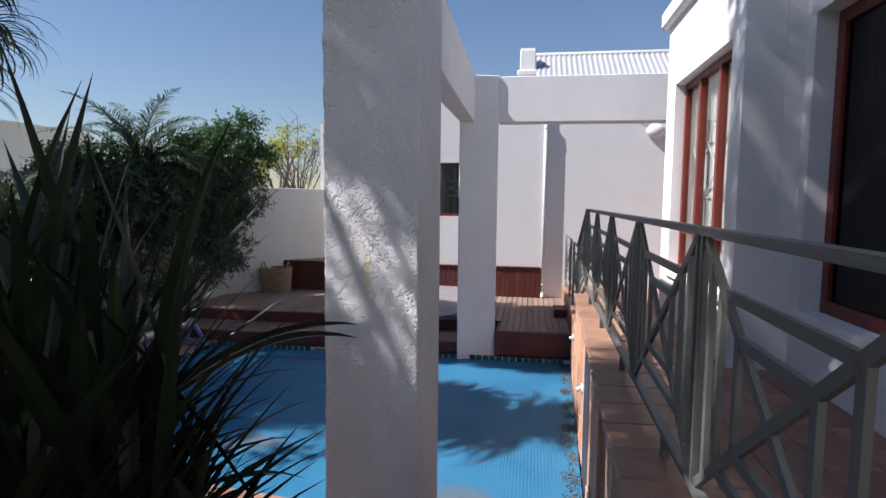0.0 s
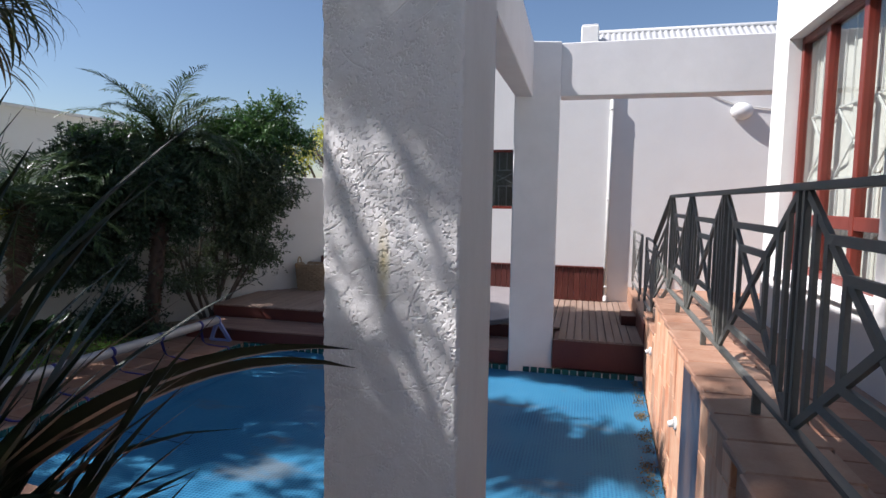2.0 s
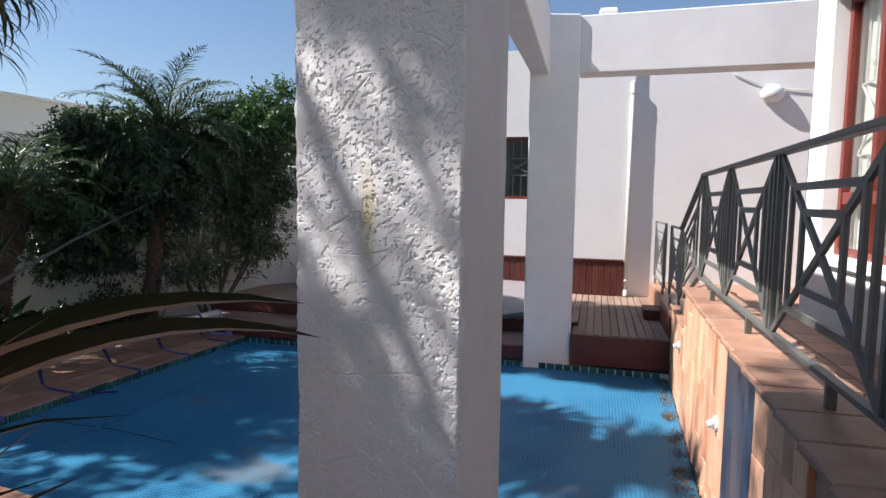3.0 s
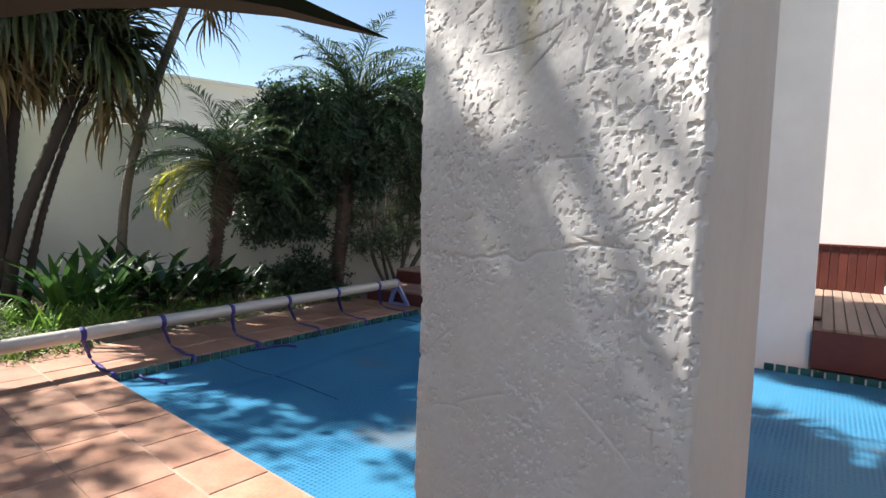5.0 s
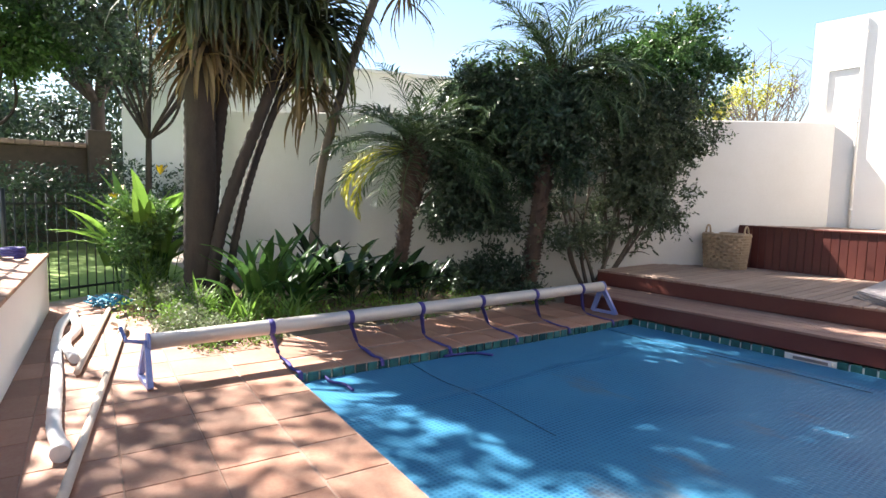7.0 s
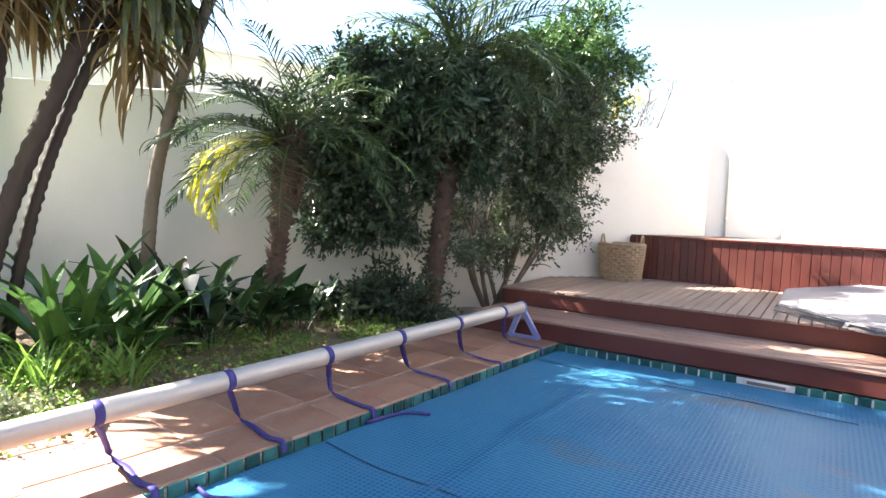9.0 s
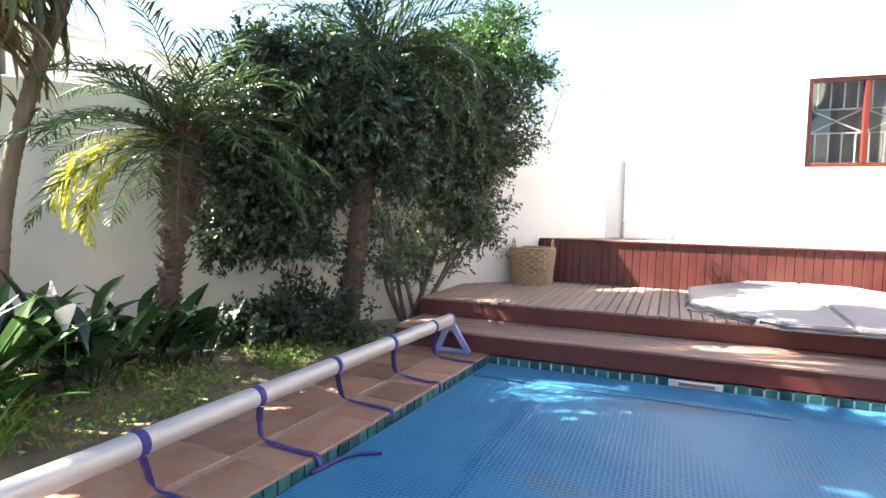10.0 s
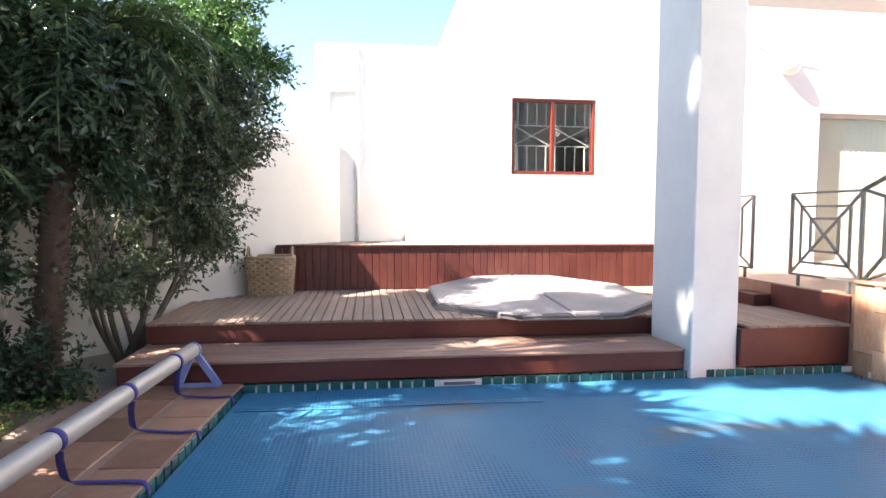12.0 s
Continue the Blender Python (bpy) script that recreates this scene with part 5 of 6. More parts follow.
# the large dark shrub along the wall
def sprays(rng, blobs, count, per, leaf, reach):
    """Leafy twigs in blobs (s, off, z, and half sizes along the wall, across and up, weight)."""
    c = np.array(blobs, float)
    w = c[:, 6] * c[:, 3] * c[:, 5]
    tufts = max(8, count // 26)
    pick = rng.choice(len(c), tufts, p=w / w.sum())
    d = rng.normal(size=(tufts, 3))
    d /= np.linalg.norm(d, axis=1)[:, None]
    # uneven outline: each direction of each blob has a reach of its own
    lump = 0.72 + 0.5 * np.abs(np.sin(d[:, 0] * 5.1 + pick * 1.7) * np.cos(d[:, 2] * 4.3 + pick))
    core = c[pick, :3] + d * c[pick, 3:6] * (rng.random(tufts) ** 0.4 * lump)[:, None]
    own = rng.integers(0, tufts, count)
    d = d[own]
    loc = core[own] + rng.normal(size=(count, 3)) * np.array([0.075, 0.07, 0.065])
    out = d * 0.7 + rng.normal(size=(count, 3)) * 0.45 + np.array([0, 0, 0.1])
    out /= np.linalg.norm(out, axis=1)[:, None]
    ex_, ey_ = np.array([GWD.x, GWD.y, 0]), np.array([-GWN.x, -GWN.y, 0])
    flat = lambda a: a[:, :1] * ex_ + a[:, 1:2] * ey_ + a[:, 2:] * np.array([0, 0, 1.0])
    base, out = np.array([GW0.x, GW0.y, 0]) + flat(loc), flat(out)
    ln = reach * rng.uniform(0.5, 1.2, count)
    quads = []
    for k in range(per):
        t = (k + 1) / per
        pos = base + out * (ln * t)[:, None] - np.array([0, 0, 1.0]) * (0.10 * ln * t * t)[:, None]
        sd = np.cross(out, rng.normal(size=(count, 3)))
        sd /= np.linalg.norm(sd, axis=1)[:, None] + 1e-9
        ax = out * 0.65 + sd * 0.75 + np.array([0, 0, -0.15])
        ax /= np.linalg.norm(ax, axis=1)[:, None]
        nm = np.cross(ax, np.cross(out, ax) + rng.normal(size=(count, 3)) * 0.5)
        nm /= np.linalg.norm(nm, axis=1)[:, None] + 1e-9
        wd = np.cross(nm, ax)
        z = (leaf * rng.uniform(0.65, 1.3, count))[:, None]
        quads.append(np.stack([pos, pos + ax * z * 0.45 + wd * z * 0.24 + nm * z * 0.07, pos + ax * z, pos + ax * z * 0.45 - wd * z * 0.24 + nm * z * 0.07], 1))
    V = np.concatenate(quads).reshape(-1, 3)
    V[:, 2] = np.maximum(V[:, 2], 0.0)
    return V.tolist(), np.arange(len(V)).reshape(-1, 4).tolist()


rng = np.random.default_rng(8)
sh = thing("climbing_shrub", "large dense dark green shrub spilling over the garden wall", "shrub")
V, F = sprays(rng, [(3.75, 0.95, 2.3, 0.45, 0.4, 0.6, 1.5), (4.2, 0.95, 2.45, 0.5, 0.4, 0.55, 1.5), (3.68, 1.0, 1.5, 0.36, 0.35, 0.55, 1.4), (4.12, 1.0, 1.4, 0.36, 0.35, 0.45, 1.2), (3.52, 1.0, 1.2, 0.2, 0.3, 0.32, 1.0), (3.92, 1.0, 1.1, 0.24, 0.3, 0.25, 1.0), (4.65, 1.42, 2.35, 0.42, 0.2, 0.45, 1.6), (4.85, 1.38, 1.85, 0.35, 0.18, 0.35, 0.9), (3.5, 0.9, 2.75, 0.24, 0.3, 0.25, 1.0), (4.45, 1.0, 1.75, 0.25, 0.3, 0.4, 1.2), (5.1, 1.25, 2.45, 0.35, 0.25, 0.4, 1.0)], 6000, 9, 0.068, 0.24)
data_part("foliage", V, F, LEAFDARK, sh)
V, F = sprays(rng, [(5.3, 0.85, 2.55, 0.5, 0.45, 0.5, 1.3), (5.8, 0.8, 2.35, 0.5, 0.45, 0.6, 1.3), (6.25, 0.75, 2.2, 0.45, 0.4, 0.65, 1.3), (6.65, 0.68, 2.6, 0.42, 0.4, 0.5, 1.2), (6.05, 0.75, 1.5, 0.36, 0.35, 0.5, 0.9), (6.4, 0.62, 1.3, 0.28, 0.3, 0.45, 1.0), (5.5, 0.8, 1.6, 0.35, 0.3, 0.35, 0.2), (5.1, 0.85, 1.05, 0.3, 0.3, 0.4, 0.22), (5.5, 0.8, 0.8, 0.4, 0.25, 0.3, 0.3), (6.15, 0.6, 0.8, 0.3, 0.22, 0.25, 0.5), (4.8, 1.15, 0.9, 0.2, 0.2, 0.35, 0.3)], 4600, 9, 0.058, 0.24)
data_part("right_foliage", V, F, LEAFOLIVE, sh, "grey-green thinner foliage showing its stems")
# sun on the top is put into the colour: a brighter green
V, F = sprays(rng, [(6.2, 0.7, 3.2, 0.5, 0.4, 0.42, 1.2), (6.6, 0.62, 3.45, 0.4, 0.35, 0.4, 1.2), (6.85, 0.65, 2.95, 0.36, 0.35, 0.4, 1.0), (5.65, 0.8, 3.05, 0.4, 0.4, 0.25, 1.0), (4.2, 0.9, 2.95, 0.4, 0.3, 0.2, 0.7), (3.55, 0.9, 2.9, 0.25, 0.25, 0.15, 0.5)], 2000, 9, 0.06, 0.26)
data_part("upper_foliage", V, F, LEAFGREEN, sh, "upper leaves coloured a brighter green to stand for sun on them")
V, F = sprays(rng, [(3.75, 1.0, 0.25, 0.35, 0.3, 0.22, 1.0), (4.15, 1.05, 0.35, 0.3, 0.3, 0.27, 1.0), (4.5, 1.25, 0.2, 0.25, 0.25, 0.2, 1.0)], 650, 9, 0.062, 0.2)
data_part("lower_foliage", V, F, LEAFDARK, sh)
foot = Vector(G(5.6, 0.5, -0.05))
for s_, o_, z_ in ((4.85, 0.9, 2.0), (5.0, 0.95, 1.35), (5.25, 0.85, 2.2), (5.55, 0.75, 2.4), (5.85, 0.8, 2.3), (6.15, 0.7, 2.5), (6.5, 0.65, 2.1), (6.4, 0.6, 1.4), (4.6, 0.95, 1.6)):
    b = Vector(G(s_, o_, z_))
    a = foot + Vector((GWD.x, GWD.y, 0)) * rng.uniform(-0.12, 0.12)
    m1, m2 = a.lerp(b, 0.35) + Vector(rng.normal(size=3)) * 0.06, a.lerp(b, 0.7) + Vector(rng.normal(size=3)) * 0.08
    tube("stem", curve_pts([a, m1, m2, b], 5), list(np.linspace(0.03, 0.009, 16)), BARKGREY, sh, sides=7)
    for f in (0.5, 0.65, 0.8):
        q = a.lerp(b, f)
        e = q + Vector(rng.normal(size=3)) * 0.22 + Vector((0, 0, 0.18))
        tube("twig", curve_pts([a.lerp(b, f - 0.06), q.lerp(e, 0.6), e], 4), list(np.linspace(0.011, 0.004, 9)), BARKGREY, sh, sides=5)


# strappy clumps along the bed
def strappy(label, at, n, ln, wd, seed, material=LEAFSTRAP, name="strap_leaf_plant", up=1.45, group="strap-leaved clumps in the bed", stalk=0.0):
    rng = np.random.default_rng(seed)
    t = thing(name, label, "plant", at, group=group)
    specs = [((rng.normal() * 0.07, rng.normal() * 0.07, 0), rng.uniform(0, 6.28), up - abs(rng.normal()) * 0.35, ln * rng.uniform(0.6, 1.2), wd * rng.uniform(0.7, 1.2), rng.uniform(0.3, 1.5)) for _ in range(n)]
    if stalk:
        for spec in specs:
            V, F = blades(rng, [spec], 9, stalk)
            data_part("leaf", V, F, material, t)
    else:
        V, F = blades(rng, specs, 6)
        data_part("leaves", V, F, material, t)
    return t


k = 0
for x, y, s in ((-2.35, -3.45, 0.8), (-2.1, -3.1, 0.72), (-2.75, -3.25, 0.85), (-2.5, -2.85, 0.8)):
    k += 1
    strappy("glossy clump of long arching mid-green leaves in the bed", (x, y, 0.05), 20, s * 1.15, 0.10, 100 + k, up=1.3, stalk=0.18)
for x, y, s in ((-2.1, -2.45, 0.72), (-2.45, -2.3, 0.8), (-2.0, -1.95, 0.68), (-2.75, -2.5, 0.8), (-2.4, -1.75, 0.66), (-2.05, -1.5, 0.55)):
    k += 1
    strappy("dark clump of broad upright paddle leaves in the bed", (x, y, 0.05), 18, s * 1.05, 0.15, 100 + k, LEAFBROAD, up=1.35, stalk=0.42)
for x, y, s in ((-2.0, -3.7, 0.4), (-1.75, -3.3, 0.35), (-2.5, -4.0, 0.45), (-3.6, -4.25, 0.5), (-3.9, -4.1, 0.55)):
    k += 1
    strappy("bright green tuft of narrow leaves at the bed's edge", (x, y, 0.03), 50, s, 0.022, 140 + k, LEAFLIME, "grass_tuft", 1.3, "tufts at the bed edge")
fl = thing("arum_flower", "single white flower above the strap-leaved clumps", "flower", (-2.09, -2.62, 0.05))
tube("stalk", [(0, 0, 0), (0.02, 0, 0.46)], 0.006, LEAFSTRAP, fl, sides=6)
bm = bmesh.new()
ringv = []
for j, (r, z) in enumerate(((0.01, 0.44), (0.03, 0.5), (0.06, 0.56), (0.075, 0.60))):
    ringv.append([bm.verts.new((0.02 + r * math.cos(a), r * math.sin(a) * 0.8, z + 0.05 * math.cos(a) * (j / 3))) for a in np.linspace(0, 2 * math.pi, 13)[:-1]])
for a, b in zip(ringv, ringv[1:]):
    for i in range(12):
        bm.faces.new((a[i], a[(i + 1) % 12], b[(i + 1) % 12], b[i])).smooth = True
part("petal", bm, WHITEFLOWER, fl)

# bird-of-paradise by the fence
rng = np.random.default_rng(77)
st = thing("strelitzia", "tall bird-of-paradise with paddle leaves and orange-yellow flowers", "plant", (-4.3, -4.15, 0.0))
specs = [((rng.normal() * 0.18, rng.normal() * 0.18, rng.uniform(0.3, 0.7)), rng.uniform(0, 6.28), 1.2 - abs(rng.normal()) * 0.4, rng.uniform(0.7, 1.25), 0.15, rng.uniform(0.4, 1.2)) for _ in range(70)]
V, F = blades(rng, specs)
data_part("leaves", V, F, LEAFLIME, st)
V, F = blades(rng, [((rng.normal() * 0.15, rng.normal() * 0.15, 0), rng.uniform(0, 6.28), 1.4, 0.8, 0.03, 0.2) for _ in range(50)])
tagged(data_part("stalk_clump", V, F, LEAFSTRAP, st), kind="stuff")
for q in ((0.45, 0.1, 1.5), (0.15, -0.35, 1.15)):
    V, F = blades(rng, [(q, a, 0.9, 0.16, 0.035, 0.2) for a in rng.uniform(-0.7, 0.9, 7)], 3)
    data_part("flower", V, F, FLOWER, st, "orange-yellow crested flower")
bs = thing("round_shrub", "small-leaved green shrub at the foot of the cabbage palm", "shrub", (-3.75, -4.25, 0.0))
V, F = leaf_cloud(rng, clumps(rng, [((0, 0, 0.55), (0.4, 0.35, 0.4)), ((0.1, -0.1, 1.0), (0.25, 0.25, 0.25))], 22, 0.1, 0.2), 5000, 0.045)
data_part("foliage", V, F, LEAFGREEN, bs)
gc = thing("ground_cover", "low ragged ground cover and fallen leaves on the soil", "plants", kind="stuff")
pts = []
for _ in range(150):
    u, v = rng.random(), rng.random()
    pts.append((-1.25 - 1.5 * v + 0.1 * rng.normal(), -4.3 + 4.1 * u, 0.05 + 0.05 * v, 0.16, 0.16, 0.06))
for _ in range(26):
    pts.append((-2.6 + 0.5 * rng.normal(), -4.0 + 0.2 * rng.normal(), 0.12, 0.2, 0.2, 0.14))
V, F = leaf_cloud(rng, pts, 15000, 0.034)
data_part("green_bits", V, F, LEAFLIME, gc)
V, F = leaf_cloud(rng, [(q[0], q[1], q[2] - 0.02, 0.2, 0.2, 0.03) for q in pts], 2600, 0.05)
data_part("litter", V, F, LEAFDEAD, gc)

for x, y, w_, h_, mt, lb in ((-2.35, -4.2, 0.34, 0.2, LEAFSAGE, "low grey-green feathery clump at the bed edge"), (-1.9, -4.3, 0.3, 0.16, LEAFSAGE, "low grey-green feathery clump at the bed edge"), (-2.8, -4.15, 0.3, 0.24, LEAFSAGE, "low grey-green feathery clump at the bed edge"), (-1.6, -4.1, 0.22, 0.1, LEAFSAGE, "low grey-green feathery clump at the bed edge"), (-2.1, -3.6, 0.2, 0.2, LEAFLIME, "bright lime-green leafy herb in the bed")):
    hb = thing("low_herb", lb, "plant", (x, y, 0.04), group="herbs at the bed edge")
    V, F = leaf_cloud(rng, [(rng.normal() * w_ * 0.5, rng.normal() * w_ * 0.4, abs(rng.normal()) * h_ * 0.6, 0.09, 0.09, 0.07) for _ in range(26)], 1500, 0.034)
    data_part("foliage", V, F, mt, hb)

# debris along the pool's edges
rng = np.random.default_rng(91)
db = thing("pool_debris", "brown leaf debris gathered along the cover's edge", "leaf litter", kind="stuff")
pts = [(5.55 - 0.035 * q - 0.05 + 0.03 * rng.normal(), -q, -0.058, 0.05, 0.09, 0.008) for q in 4.4 * rng.random(80)]
pts += [(5.0 + 0.3 * rng.normal(), -2.6 + 0.5 * rng.normal(), -0.064, 0.12, 0.06, 0.003) for _ in range(3)]
V, F = leaf_cloud(rng, pts, 2200, 0.02)
data_part("leaves", V, F, LEAFDEAD, db)

# flax by the steps, close to the path
rng = np.random.default_rng(15)
FX = (3.22, -6.52, 0.0)
fx = thing("flax_plant", "big dark flax with long sword leaves beside the steps", "plant", FX)
V, F, kept = [], [], 0
while kept < 300:
    b = (rng.normal() * 0.26, rng.normal() * 0.16, rng.uniform(0.0, 1.15))
    v, f_ = blades(rng, [(b, rng.uniform(0, 6.28), rng.uniform(0.7, 1.55), rng.uniform(1.0, 1.95), rng.uniform(0.045, 0.09), rng.uniform(0.1, 0.8))], 9)
    w = np.array(v)
    if w[:, 0].max() < 1.05 and w[:, 1].max() < 0.52 and w[:, 2].max() < 3.1:
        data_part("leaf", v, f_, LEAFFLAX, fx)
        kept += 1


kept = 0
while kept < 130:
    b = (rng.uniform(-0.1, 0.35), rng.uniform(-0.1, 0.25), rng.uniform(0.2, 1.0))
    v, f_ = blades(rng, [(b, rng.uniform(-0.3, 1.6), rng.uniform(0.7, 1.4), rng.uniform(0.7, 1.25), rng.uniform(0.05, 0.085), rng.uniform(0.3, 1.2))], 9)
    w = np.array(v)
    if w[:, 0].max() < 1.0 and w[:, 1].max() < 0.5 and w[:, 2].max() < 2.3:
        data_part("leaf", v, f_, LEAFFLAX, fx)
        kept += 1


def arched_leaf(base, tip, rise, wd, seg=12):
    """A folded sword leaf that arches from its base over to its tip."""
    a, c = Vector(base), Vector(tip)
    b = a.lerp(c, 0.5) + Vector((0, 0, rise))
    side = Vector((-(c - a).y, (c - a).x, 0)).normalized() * 0.75 - Vector((0, 0, 0.66))
    v, f = [], []
    for k in range(seg + 1):
        t = k / seg
        q = a * (1 - t) ** 2 + b * 2 * t * (1 - t) + c * t * t
        w = wd * (0.5 + 0.5 * min(1, t * 3)) * (1 - t ** 3.5) + 0.001
        v += [tuple(q - side * w / 2 + Vector((0, 0, w * 0.15))), tuple(q), tuple(q + side * w / 2 + Vector((0, 0, w * 0.15)))]
        if k:
            n = 3 * k
            f += [(n - 3, n - 2, n + 1, n), (n - 2, n - 1, n + 2, n + 1)]
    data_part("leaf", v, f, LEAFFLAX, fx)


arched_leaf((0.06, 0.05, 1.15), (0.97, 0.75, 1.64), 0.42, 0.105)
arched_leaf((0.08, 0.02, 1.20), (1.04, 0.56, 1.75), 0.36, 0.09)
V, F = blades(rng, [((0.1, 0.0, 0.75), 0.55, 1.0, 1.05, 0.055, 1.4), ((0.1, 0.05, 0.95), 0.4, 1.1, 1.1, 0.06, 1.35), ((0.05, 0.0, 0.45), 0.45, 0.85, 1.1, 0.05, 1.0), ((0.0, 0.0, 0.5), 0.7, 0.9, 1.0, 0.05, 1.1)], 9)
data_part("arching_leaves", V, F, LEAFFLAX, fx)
bm = add_tube(bmesh.new(), [(0, 0, -0.05), (0.03, 0.02, 0.6), (0.0, 0.0, 1.1)], [0.16, 0.14, 0.1], 12)
part("trunk", bm, BARK, fx)


# ---- trees ----
def tree(label, at, height, crown, seed, count, leaf, material, r=0.16, bark=BARKGREY, limbs=9, name="garden_tree", low=(), fork_y=0.1, lean=0.0):
    rng = np.random.default_rng(seed)
    t = thing(name, label, "tree", at)
    fork = height * 0.42
    tube("trunk", curve_pts([(0, 0, -0.1), (0.1, 0.05, fork * 0.5), (0.0, fork_y, fork)], 5), list(np.linspace(r * 1.15, r * 0.8, 11)), bark, t, sides=10)
    bx = []
    for k in range(limbs):
        bm = bmesh.new()
        a = 2.4 * k + rng.normal() * 0.3
        e = Vector((math.cos(a) * crown * rng.uniform(0.3, 0.85), math.sin(a) * crown * rng.uniform(0.3, 0.85) + lean, height * rng.uniform(0.68, 0.95)))
        m = Vector((0, fork_y, fork)).lerp(e, 0.5) + Vector(rng.normal(size=3)) * 0.25
        add_tube(bm, curve_pts([(0, fork_y, fork - 0.1), m, e], 5), list(np.linspace(r * 0.5, 0.02, 11)), 7)
        part("limb", bm, bark, t)
        bx.append((tuple(e), (crown * 0.38, crown * 0.38, height * 0.12)))
    if count:
        V, F = leaf_cloud(rng, clumps(rng, bx, limbs * 8, crown * 0.08, crown * 0.2), count, leaf)
        data_part("crown", V, F, material, t)
    for e in low:  # low side boughs, added where their shade falls on the pillar
        bm = add_tube(bmesh.new(), [(0, 0.1, e[2] - 0.7), tuple(Vector(e) * 0.6 + Vector((0, 0, e[2] * 0.3))), e], [0.04, 0.03, 0.012], 7)
        part("limb", bm, bark, t)
        V, F = leaf_cloud(rng, clumps(rng, [(e, (0.5, 0.5, 0.42))], 14, 0.12, 0.26), 2600, leaf)
        data_part("bough_leaves", V, F, material, t)
    return t


# crown out of view, leaned over so its shade dapples the pool
tree("dark leafy tree added behind the cabbage palm to dapple the pool", (-5.0, -3.3, 0), 9.0, 1.9, 51, 6200, 0.13, LEAFDARK, 0.085, BARK, lean=-0.95)
# unseen tree; its boughs are set to shade the near pillar
tree("unseen tall leafy tree added on the lawn to shade terrace and pillar", (-0.1, -6.85, 0), 12.2, 2.25, 58, 27000, 0.12, LEAFDARK, 0.08, BARKGREY, 18, low=((0.45, 0.55, 4.65), (0.1, 0.45, 5.0), (-0.3, 0.35, 5.3), (0.3, 0.3, 4.4), (0.1, 0.75, 5.5), (-0.1, 0.2, 5.0), (0.3, 0.7, 5.2), (0.3, 0.4, 7.6)), fork_y=-0.6)
# added for shade on step and deck, its crown above the view
tree("tall narrow leafy tree added beyond the garden wall to shade the deck", (-4.6, -1.65, 0), 12.5, 1.55, 64, 26000, 0.13, LEAFDARK, 0.09, BARKGREY, 14)
tree("low-branching dark tree behind the fence", (-8.6, -3.3, 0), 5.6, 2.1, 61, 15000, 0.11, LEAFDARK, 0.065, BARK, 12)
tree("bushy tree over the fence", (-9.2, -5.9, 0), 5.2, 2.0, 62, 15000, 0.11, LEAFGREEN, 0.065, BARK, 12)
hd = thing("hedge", "dark clipped hedge along the end of the lawn", "hedge", (-11.0, -5.2, 0))
rng = np.random.default_rng(63)
V, F = leaf_cloud(rng, [(rng.normal() * 0.35, -3.5 + 7 * rng.random(), 0.25 + 1.5 * rng.random(), 0.4, 0.4, 0.35) for _ in range(120)], 14000, 0.10)
data_part("foliage", V, F, LEAFDARK, hd)
tree("green leafy tree over the lawn", (-10.6, -8.3, 0), 7.5, 2.8, 52, 4500, 0.12, LEAFGREEN, 0.12, BARK)
tree("large dark tree at the end of the lawn", (-14.0, -3.4, 0), 8.5, 3.4, 53, 12000, 0.14, LEAFDARK, 0.2, BARK)
tree("large dark tree behind the outbuilding", (-19.0, -9.0, 0), 9.0, 4.0, 54, 12000, 0.16, LEAFDARK, 0.25, BARK)
# placed up the sun's path to throw dapples on the paving
tree("bushy green tree added behind the fence to dapple the paving", (-6.2, -7.1, 0), 9.0, 1.8, 55, 7500, 0.11, LEAFGREEN, 0.1, BARK)
tree("yellow-flowering tree behind the garden wall", (-3.2, 9.0, 0), 4.6, 1.3, 56, 3200, 0.09, BLOSSOM, 0.1)
bt = thing("bare_tree", "bare grey finely branching tree behind the garden wall", "tree", (-1.7, 7.4, 0))
rng = np.random.default_rng(57)
tube("trunk", [(0, 0, -0.1), (0.05, 0, 1.0), (0, 0.05, 2.0)], [0.09, 0.075, 0.06], BARKGREY, bt, sides=8)
for k in range(22):
    a_ = 2.4 * k
    e = Vector((math.cos(a_) * rng.uniform(0.3, 1.3), math.sin(a_) * rng.uniform(0.3, 1.0), rng.uniform(3.2, 4.5)))
    bm = bmesh.new()
    add_tube(bm, curve_pts([(0, 0.05, 1.9), Vector((0, 0.05, 1.9)).lerp(e, 0.5) + Vector(rng.normal(size=3)) * 0.12, e], 4), list(np.linspace(0.022, 0.006, 9)), 5)
    for _ in range(9):
        q = Vector((0, 0.05, 1.9)).lerp(e, rng.uniform(0.45, 1.0))
        add_tube(bm, [q, q + Vector((rng.normal() * 0.12, rng.normal() * 0.12, 0.15)), q + Vector((rng.normal() * 0.28, rng.normal() * 0.28, 0.4))], [0.007, 0.005, 0.003], 4)
    part("limb", bm, BARKGREY, bt)
far_ = thing("distant_trees", "dark belt of trees behind the lawn", "trees", kind="stuff")
rng = np.random.default_rng(60)
cl = [(-26 - 5 * rng.random(), -26 + 42 * rng.random(), 1.0 + 4.5 * rng.random(), 1.6, 1.6, 1.4) for _ in range(170)]
V, F = leaf_cloud(rng, cl, 110000, 0.26, 1.0, 0.1)
data_part("crowns", V, F, LEAFDARK, far_)

# ---- pieces of walls, floors and pool, last ----


def tile_mesh(name, w, l, h, material, bevel=0.004):
    bm = add_box(bmesh.new(), (-w / 2, -l / 2, -h), (w / 2, l / 2, 0), bevel)
    me = bpy.data.meshes.new(name)
    bm.to_mesh(me)
    bm.free()
    me.materials.append(material)
    return me


rt = random.Random(3)
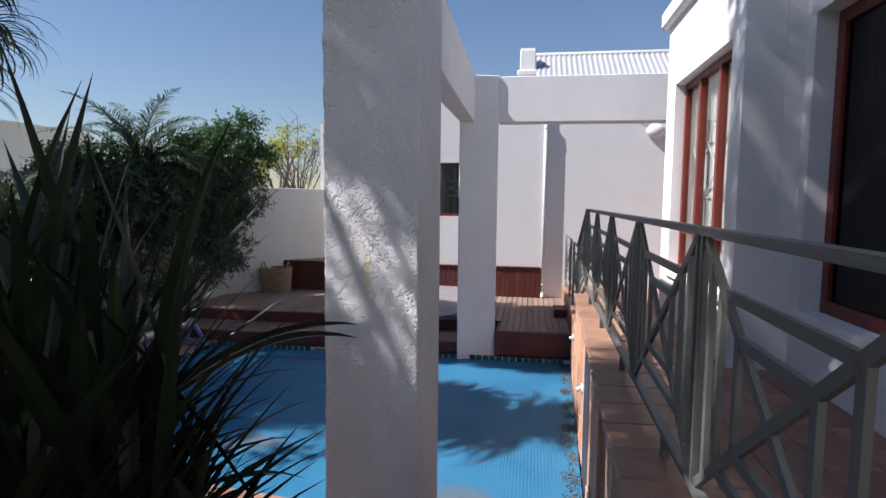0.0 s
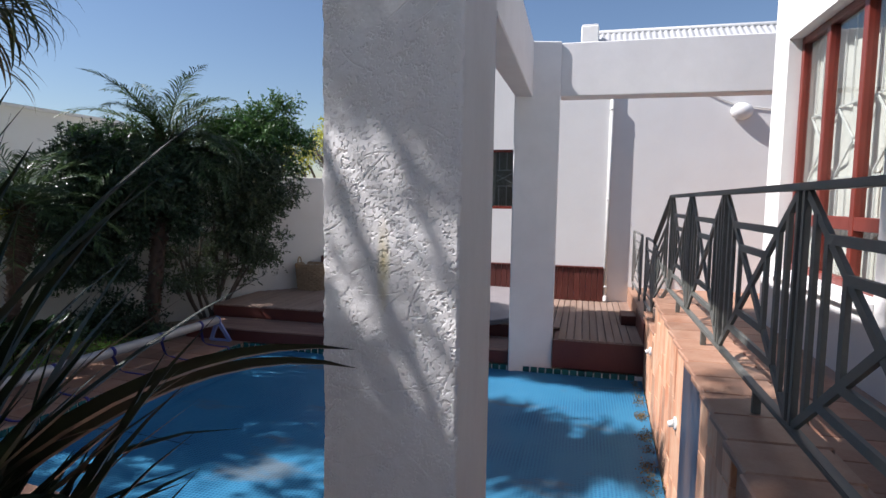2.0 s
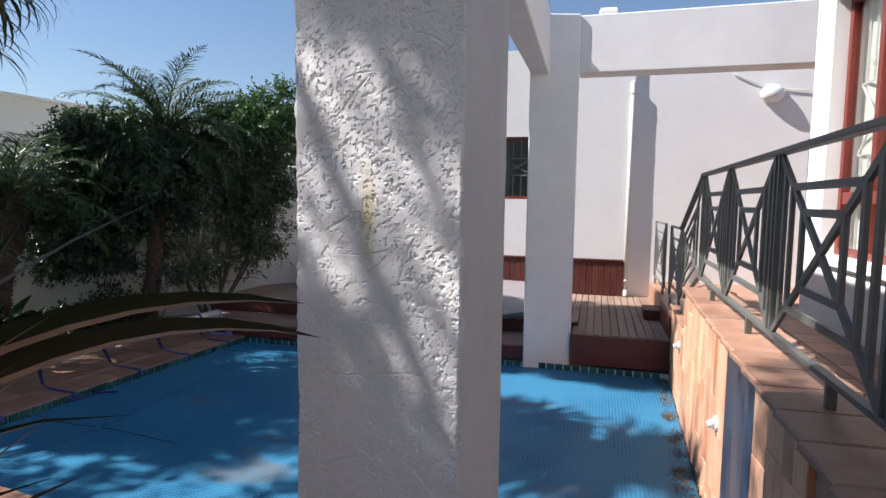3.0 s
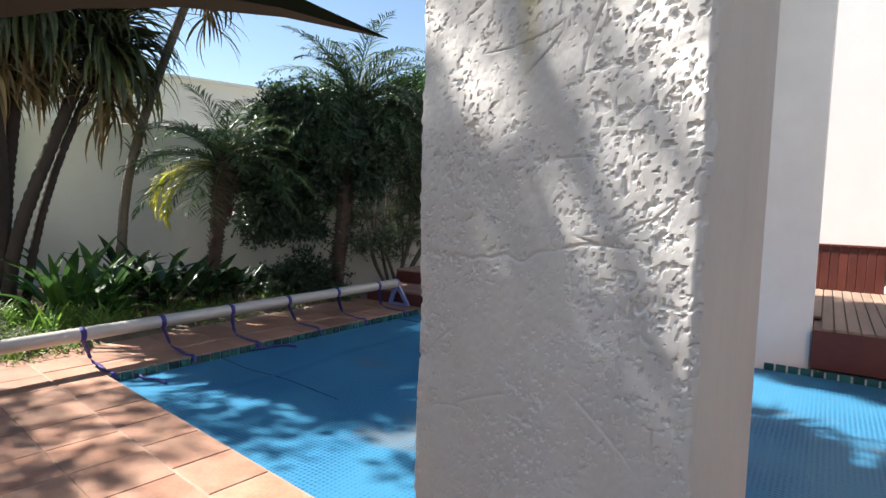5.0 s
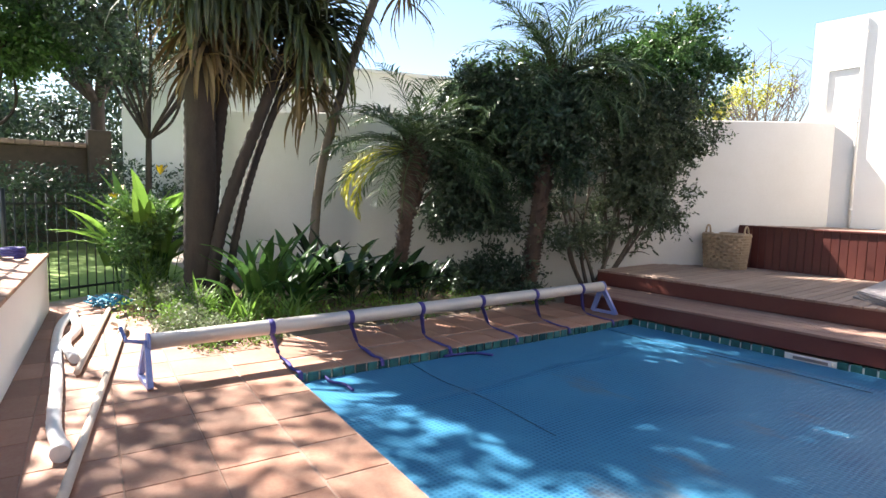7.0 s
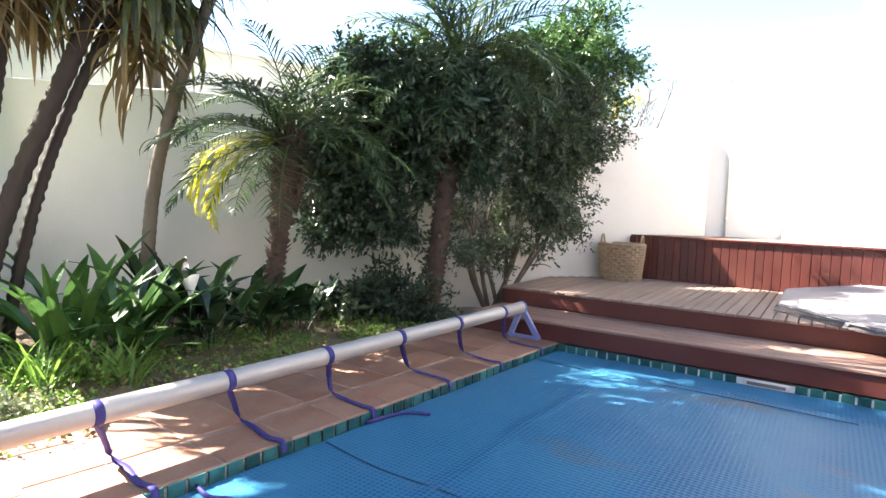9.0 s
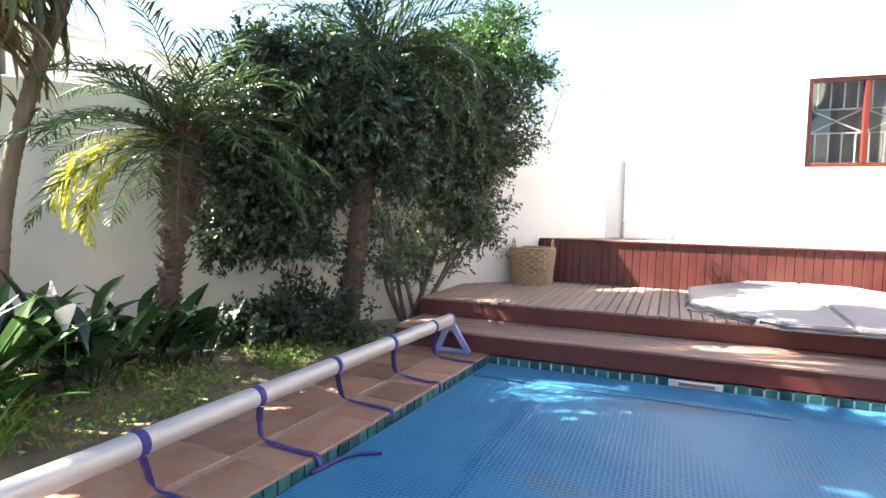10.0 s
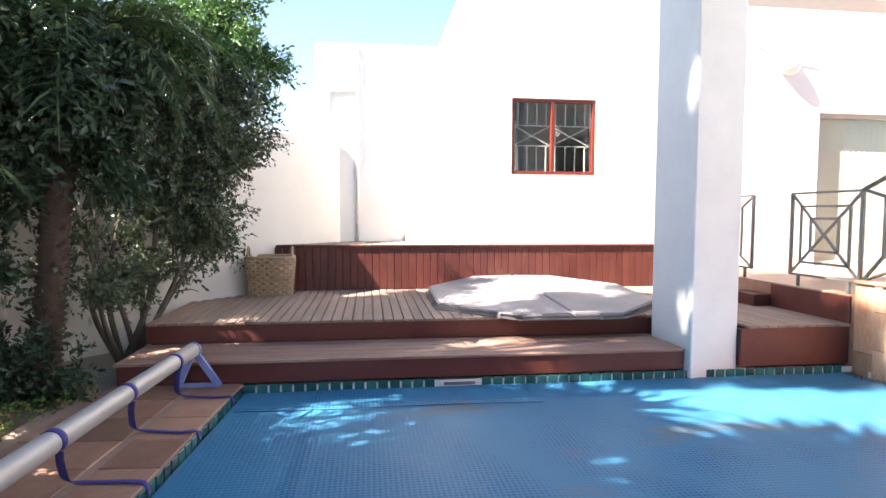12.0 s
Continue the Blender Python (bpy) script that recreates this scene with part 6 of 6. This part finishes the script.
# waterline tiles: far side, near side, left side
wl = thing("waterline_tiles", "band of small glazed teal tiles round the pool edge", "tiles", kind="structure")
tm = tile_mesh("tile", 0.083, 0.012, 0.095, TILEGREEN, 0.002)
for a, b, skip in ((FL, FR, (1.63, 1.99)), (NL, FL, None)):
    d = b - a
    cnt = int(d.length / 0.1)
    ang = math.atan2(d.y, d.x)
    inn = Vector((d.y, -d.x)).normalized() * 0.006
    for i in range(cnt):
        s = 0.05 + i * 0.1
        if skip and skip[0] < s < skip[1]:
            continue
        q = a + d.normalized() * s + inn
        shared("tile", tm, wl, (q.x, q.y, -0.008), ang)

# pool-side tiles
pt = thing("pool_paving", "worn terracotta tiles beside the pool, streaked and dappled", "paving", kind="structure")
me = tile_mesh("tile", 0.394, 0.394, 0.03, TERRACOTTA, 0.003)
ang = math.atan2(NR.y - NL.y, NR.x - NL.x)
ex, ey = Vector((math.cos(ang), math.sin(ang))), Vector((-math.sin(ang), math.cos(ang)))
ce = tile_mesh("tile", 0.392, 0.345, 0.035, TERRACOTTA, 0.008)
for i in range(-3, 15):
    q = NL + ex * (0.2 + 0.4 * i) - ey * 0.178
    if -1.6 < q.x < 5.3 and not P1[0] - 0.22 < q.x < P1[1] + 0.2:
        shared("tile", ce, pt, (q.x, q.y, rt.uniform(-0.0008, 0.0008)), ang)
for j in range(5):
    for i in range(-10, 15):
        q = NL + ex * (0.2 + 0.4 * i + 0.06) - ey * (0.557 + 0.4 * j)
        if -4.1 < q.x < 5.25 and not (P1[0] - 0.2 < q.x < P1[1] + 0.2 and q.y > -5.6) and not (q.x < -1.6 and j < 1) and q.y > -6.38:
            shared("tile", me, pt, (q.x, q.y, rt.uniform(-0.0008, 0.0008)), ang)
dl = (FL - NL).normalized()
nl_ = Vector((-dl.y, dl.x))
al = math.atan2(dl.y, dl.x)
for k in range(2):
    for i in range(10):
        q = NL + dl * (0.2 + 0.4 * i) + nl_ * (0.178 + 0.375 * k + 0.02 * (k > 0))
        shared("tile", ce, pt, (q.x, q.y, rt.uniform(-0.0008, 0.0008)), al)
for i in range(10):
    q = NL + dl * (0.2 + 0.4 * i) + nl_ * 0.87
    shared("tile", ce, pt, (q.x, q.y, rt.uniform(-0.004, 0.002)), al)

# terrace tiles
tt = thing("terrace_paving", "shaded terracotta tiles of the raised terrace", "paving", kind="structure")
te = tile_mesh("tile", 0.294, 0.294, 0.02, TERRACOTTA, 0.004)
for i in range(8):
    for j in range(32):
        x, y = 6.05 + 0.3 * i, -0.6 - 0.3 * j
        if x < (BAYX if y > BAYY1 else RECX) - 0.1:
            shared("tile", te, tt, (x, y, TERRACE))
for i in range(9):
    for j in range(5):
        shared("tile", te, tt, (2.9 + 0.3 * i, -7.8 - 0.3 * j, TERRACE))

# slate face and coping of the pool wall
y = -0.02
while y > -4.75:
    w = rt.uniform(0.10, 0.26)
    top_ = 1.13 if y < -1.2 else 0.775
    z = -0.3
    while z < top_ - 0.02:
        h = min(rt.uniform(0.3, 0.75), top_ - z)
        if not (-4.15 < y - w / 2 < -3.42):
            o = box("stone", (-0.022 - rt.uniform(0, 0.012), -w / 2 + 0.002, 0.002), (0.0, w / 2 - 0.002, h - 0.002), SLATE, pw, bevel=0.004)
            o.location = (pw_x(y - w / 2), y - w / 2, z)
            o.rotation_euler.z = 0.034
        z += h
    y -= w
for i in range(3):
    yy = -3.42 - 0.245 * i
    o = box("board", (-0.03, -0.118, -0.25), (0.0, 0.118, 1.12), BLUEBOARD, pw, "dark blue painted board")
    o.location = (pw_x(yy - 0.12), yy - 0.12, 0)
ct = tile_mesh("coping_tile", 0.40, 0.294, 0.035, COPING, 0.008)
for i in range(22):
    yy = -1.34 - 0.3 * i
    shared("coping_tile", ct, pw, (pw_x(yy) + 0.15, yy, COPZ + rt.uniform(-0.003, 0.0)), 0.034)
for i in range(4):
    yy = -0.16 - 0.3 * i
    shared("coping_tile", ct, pw, (pw_x(yy) + 0.15, yy, 0.812), 0.034)
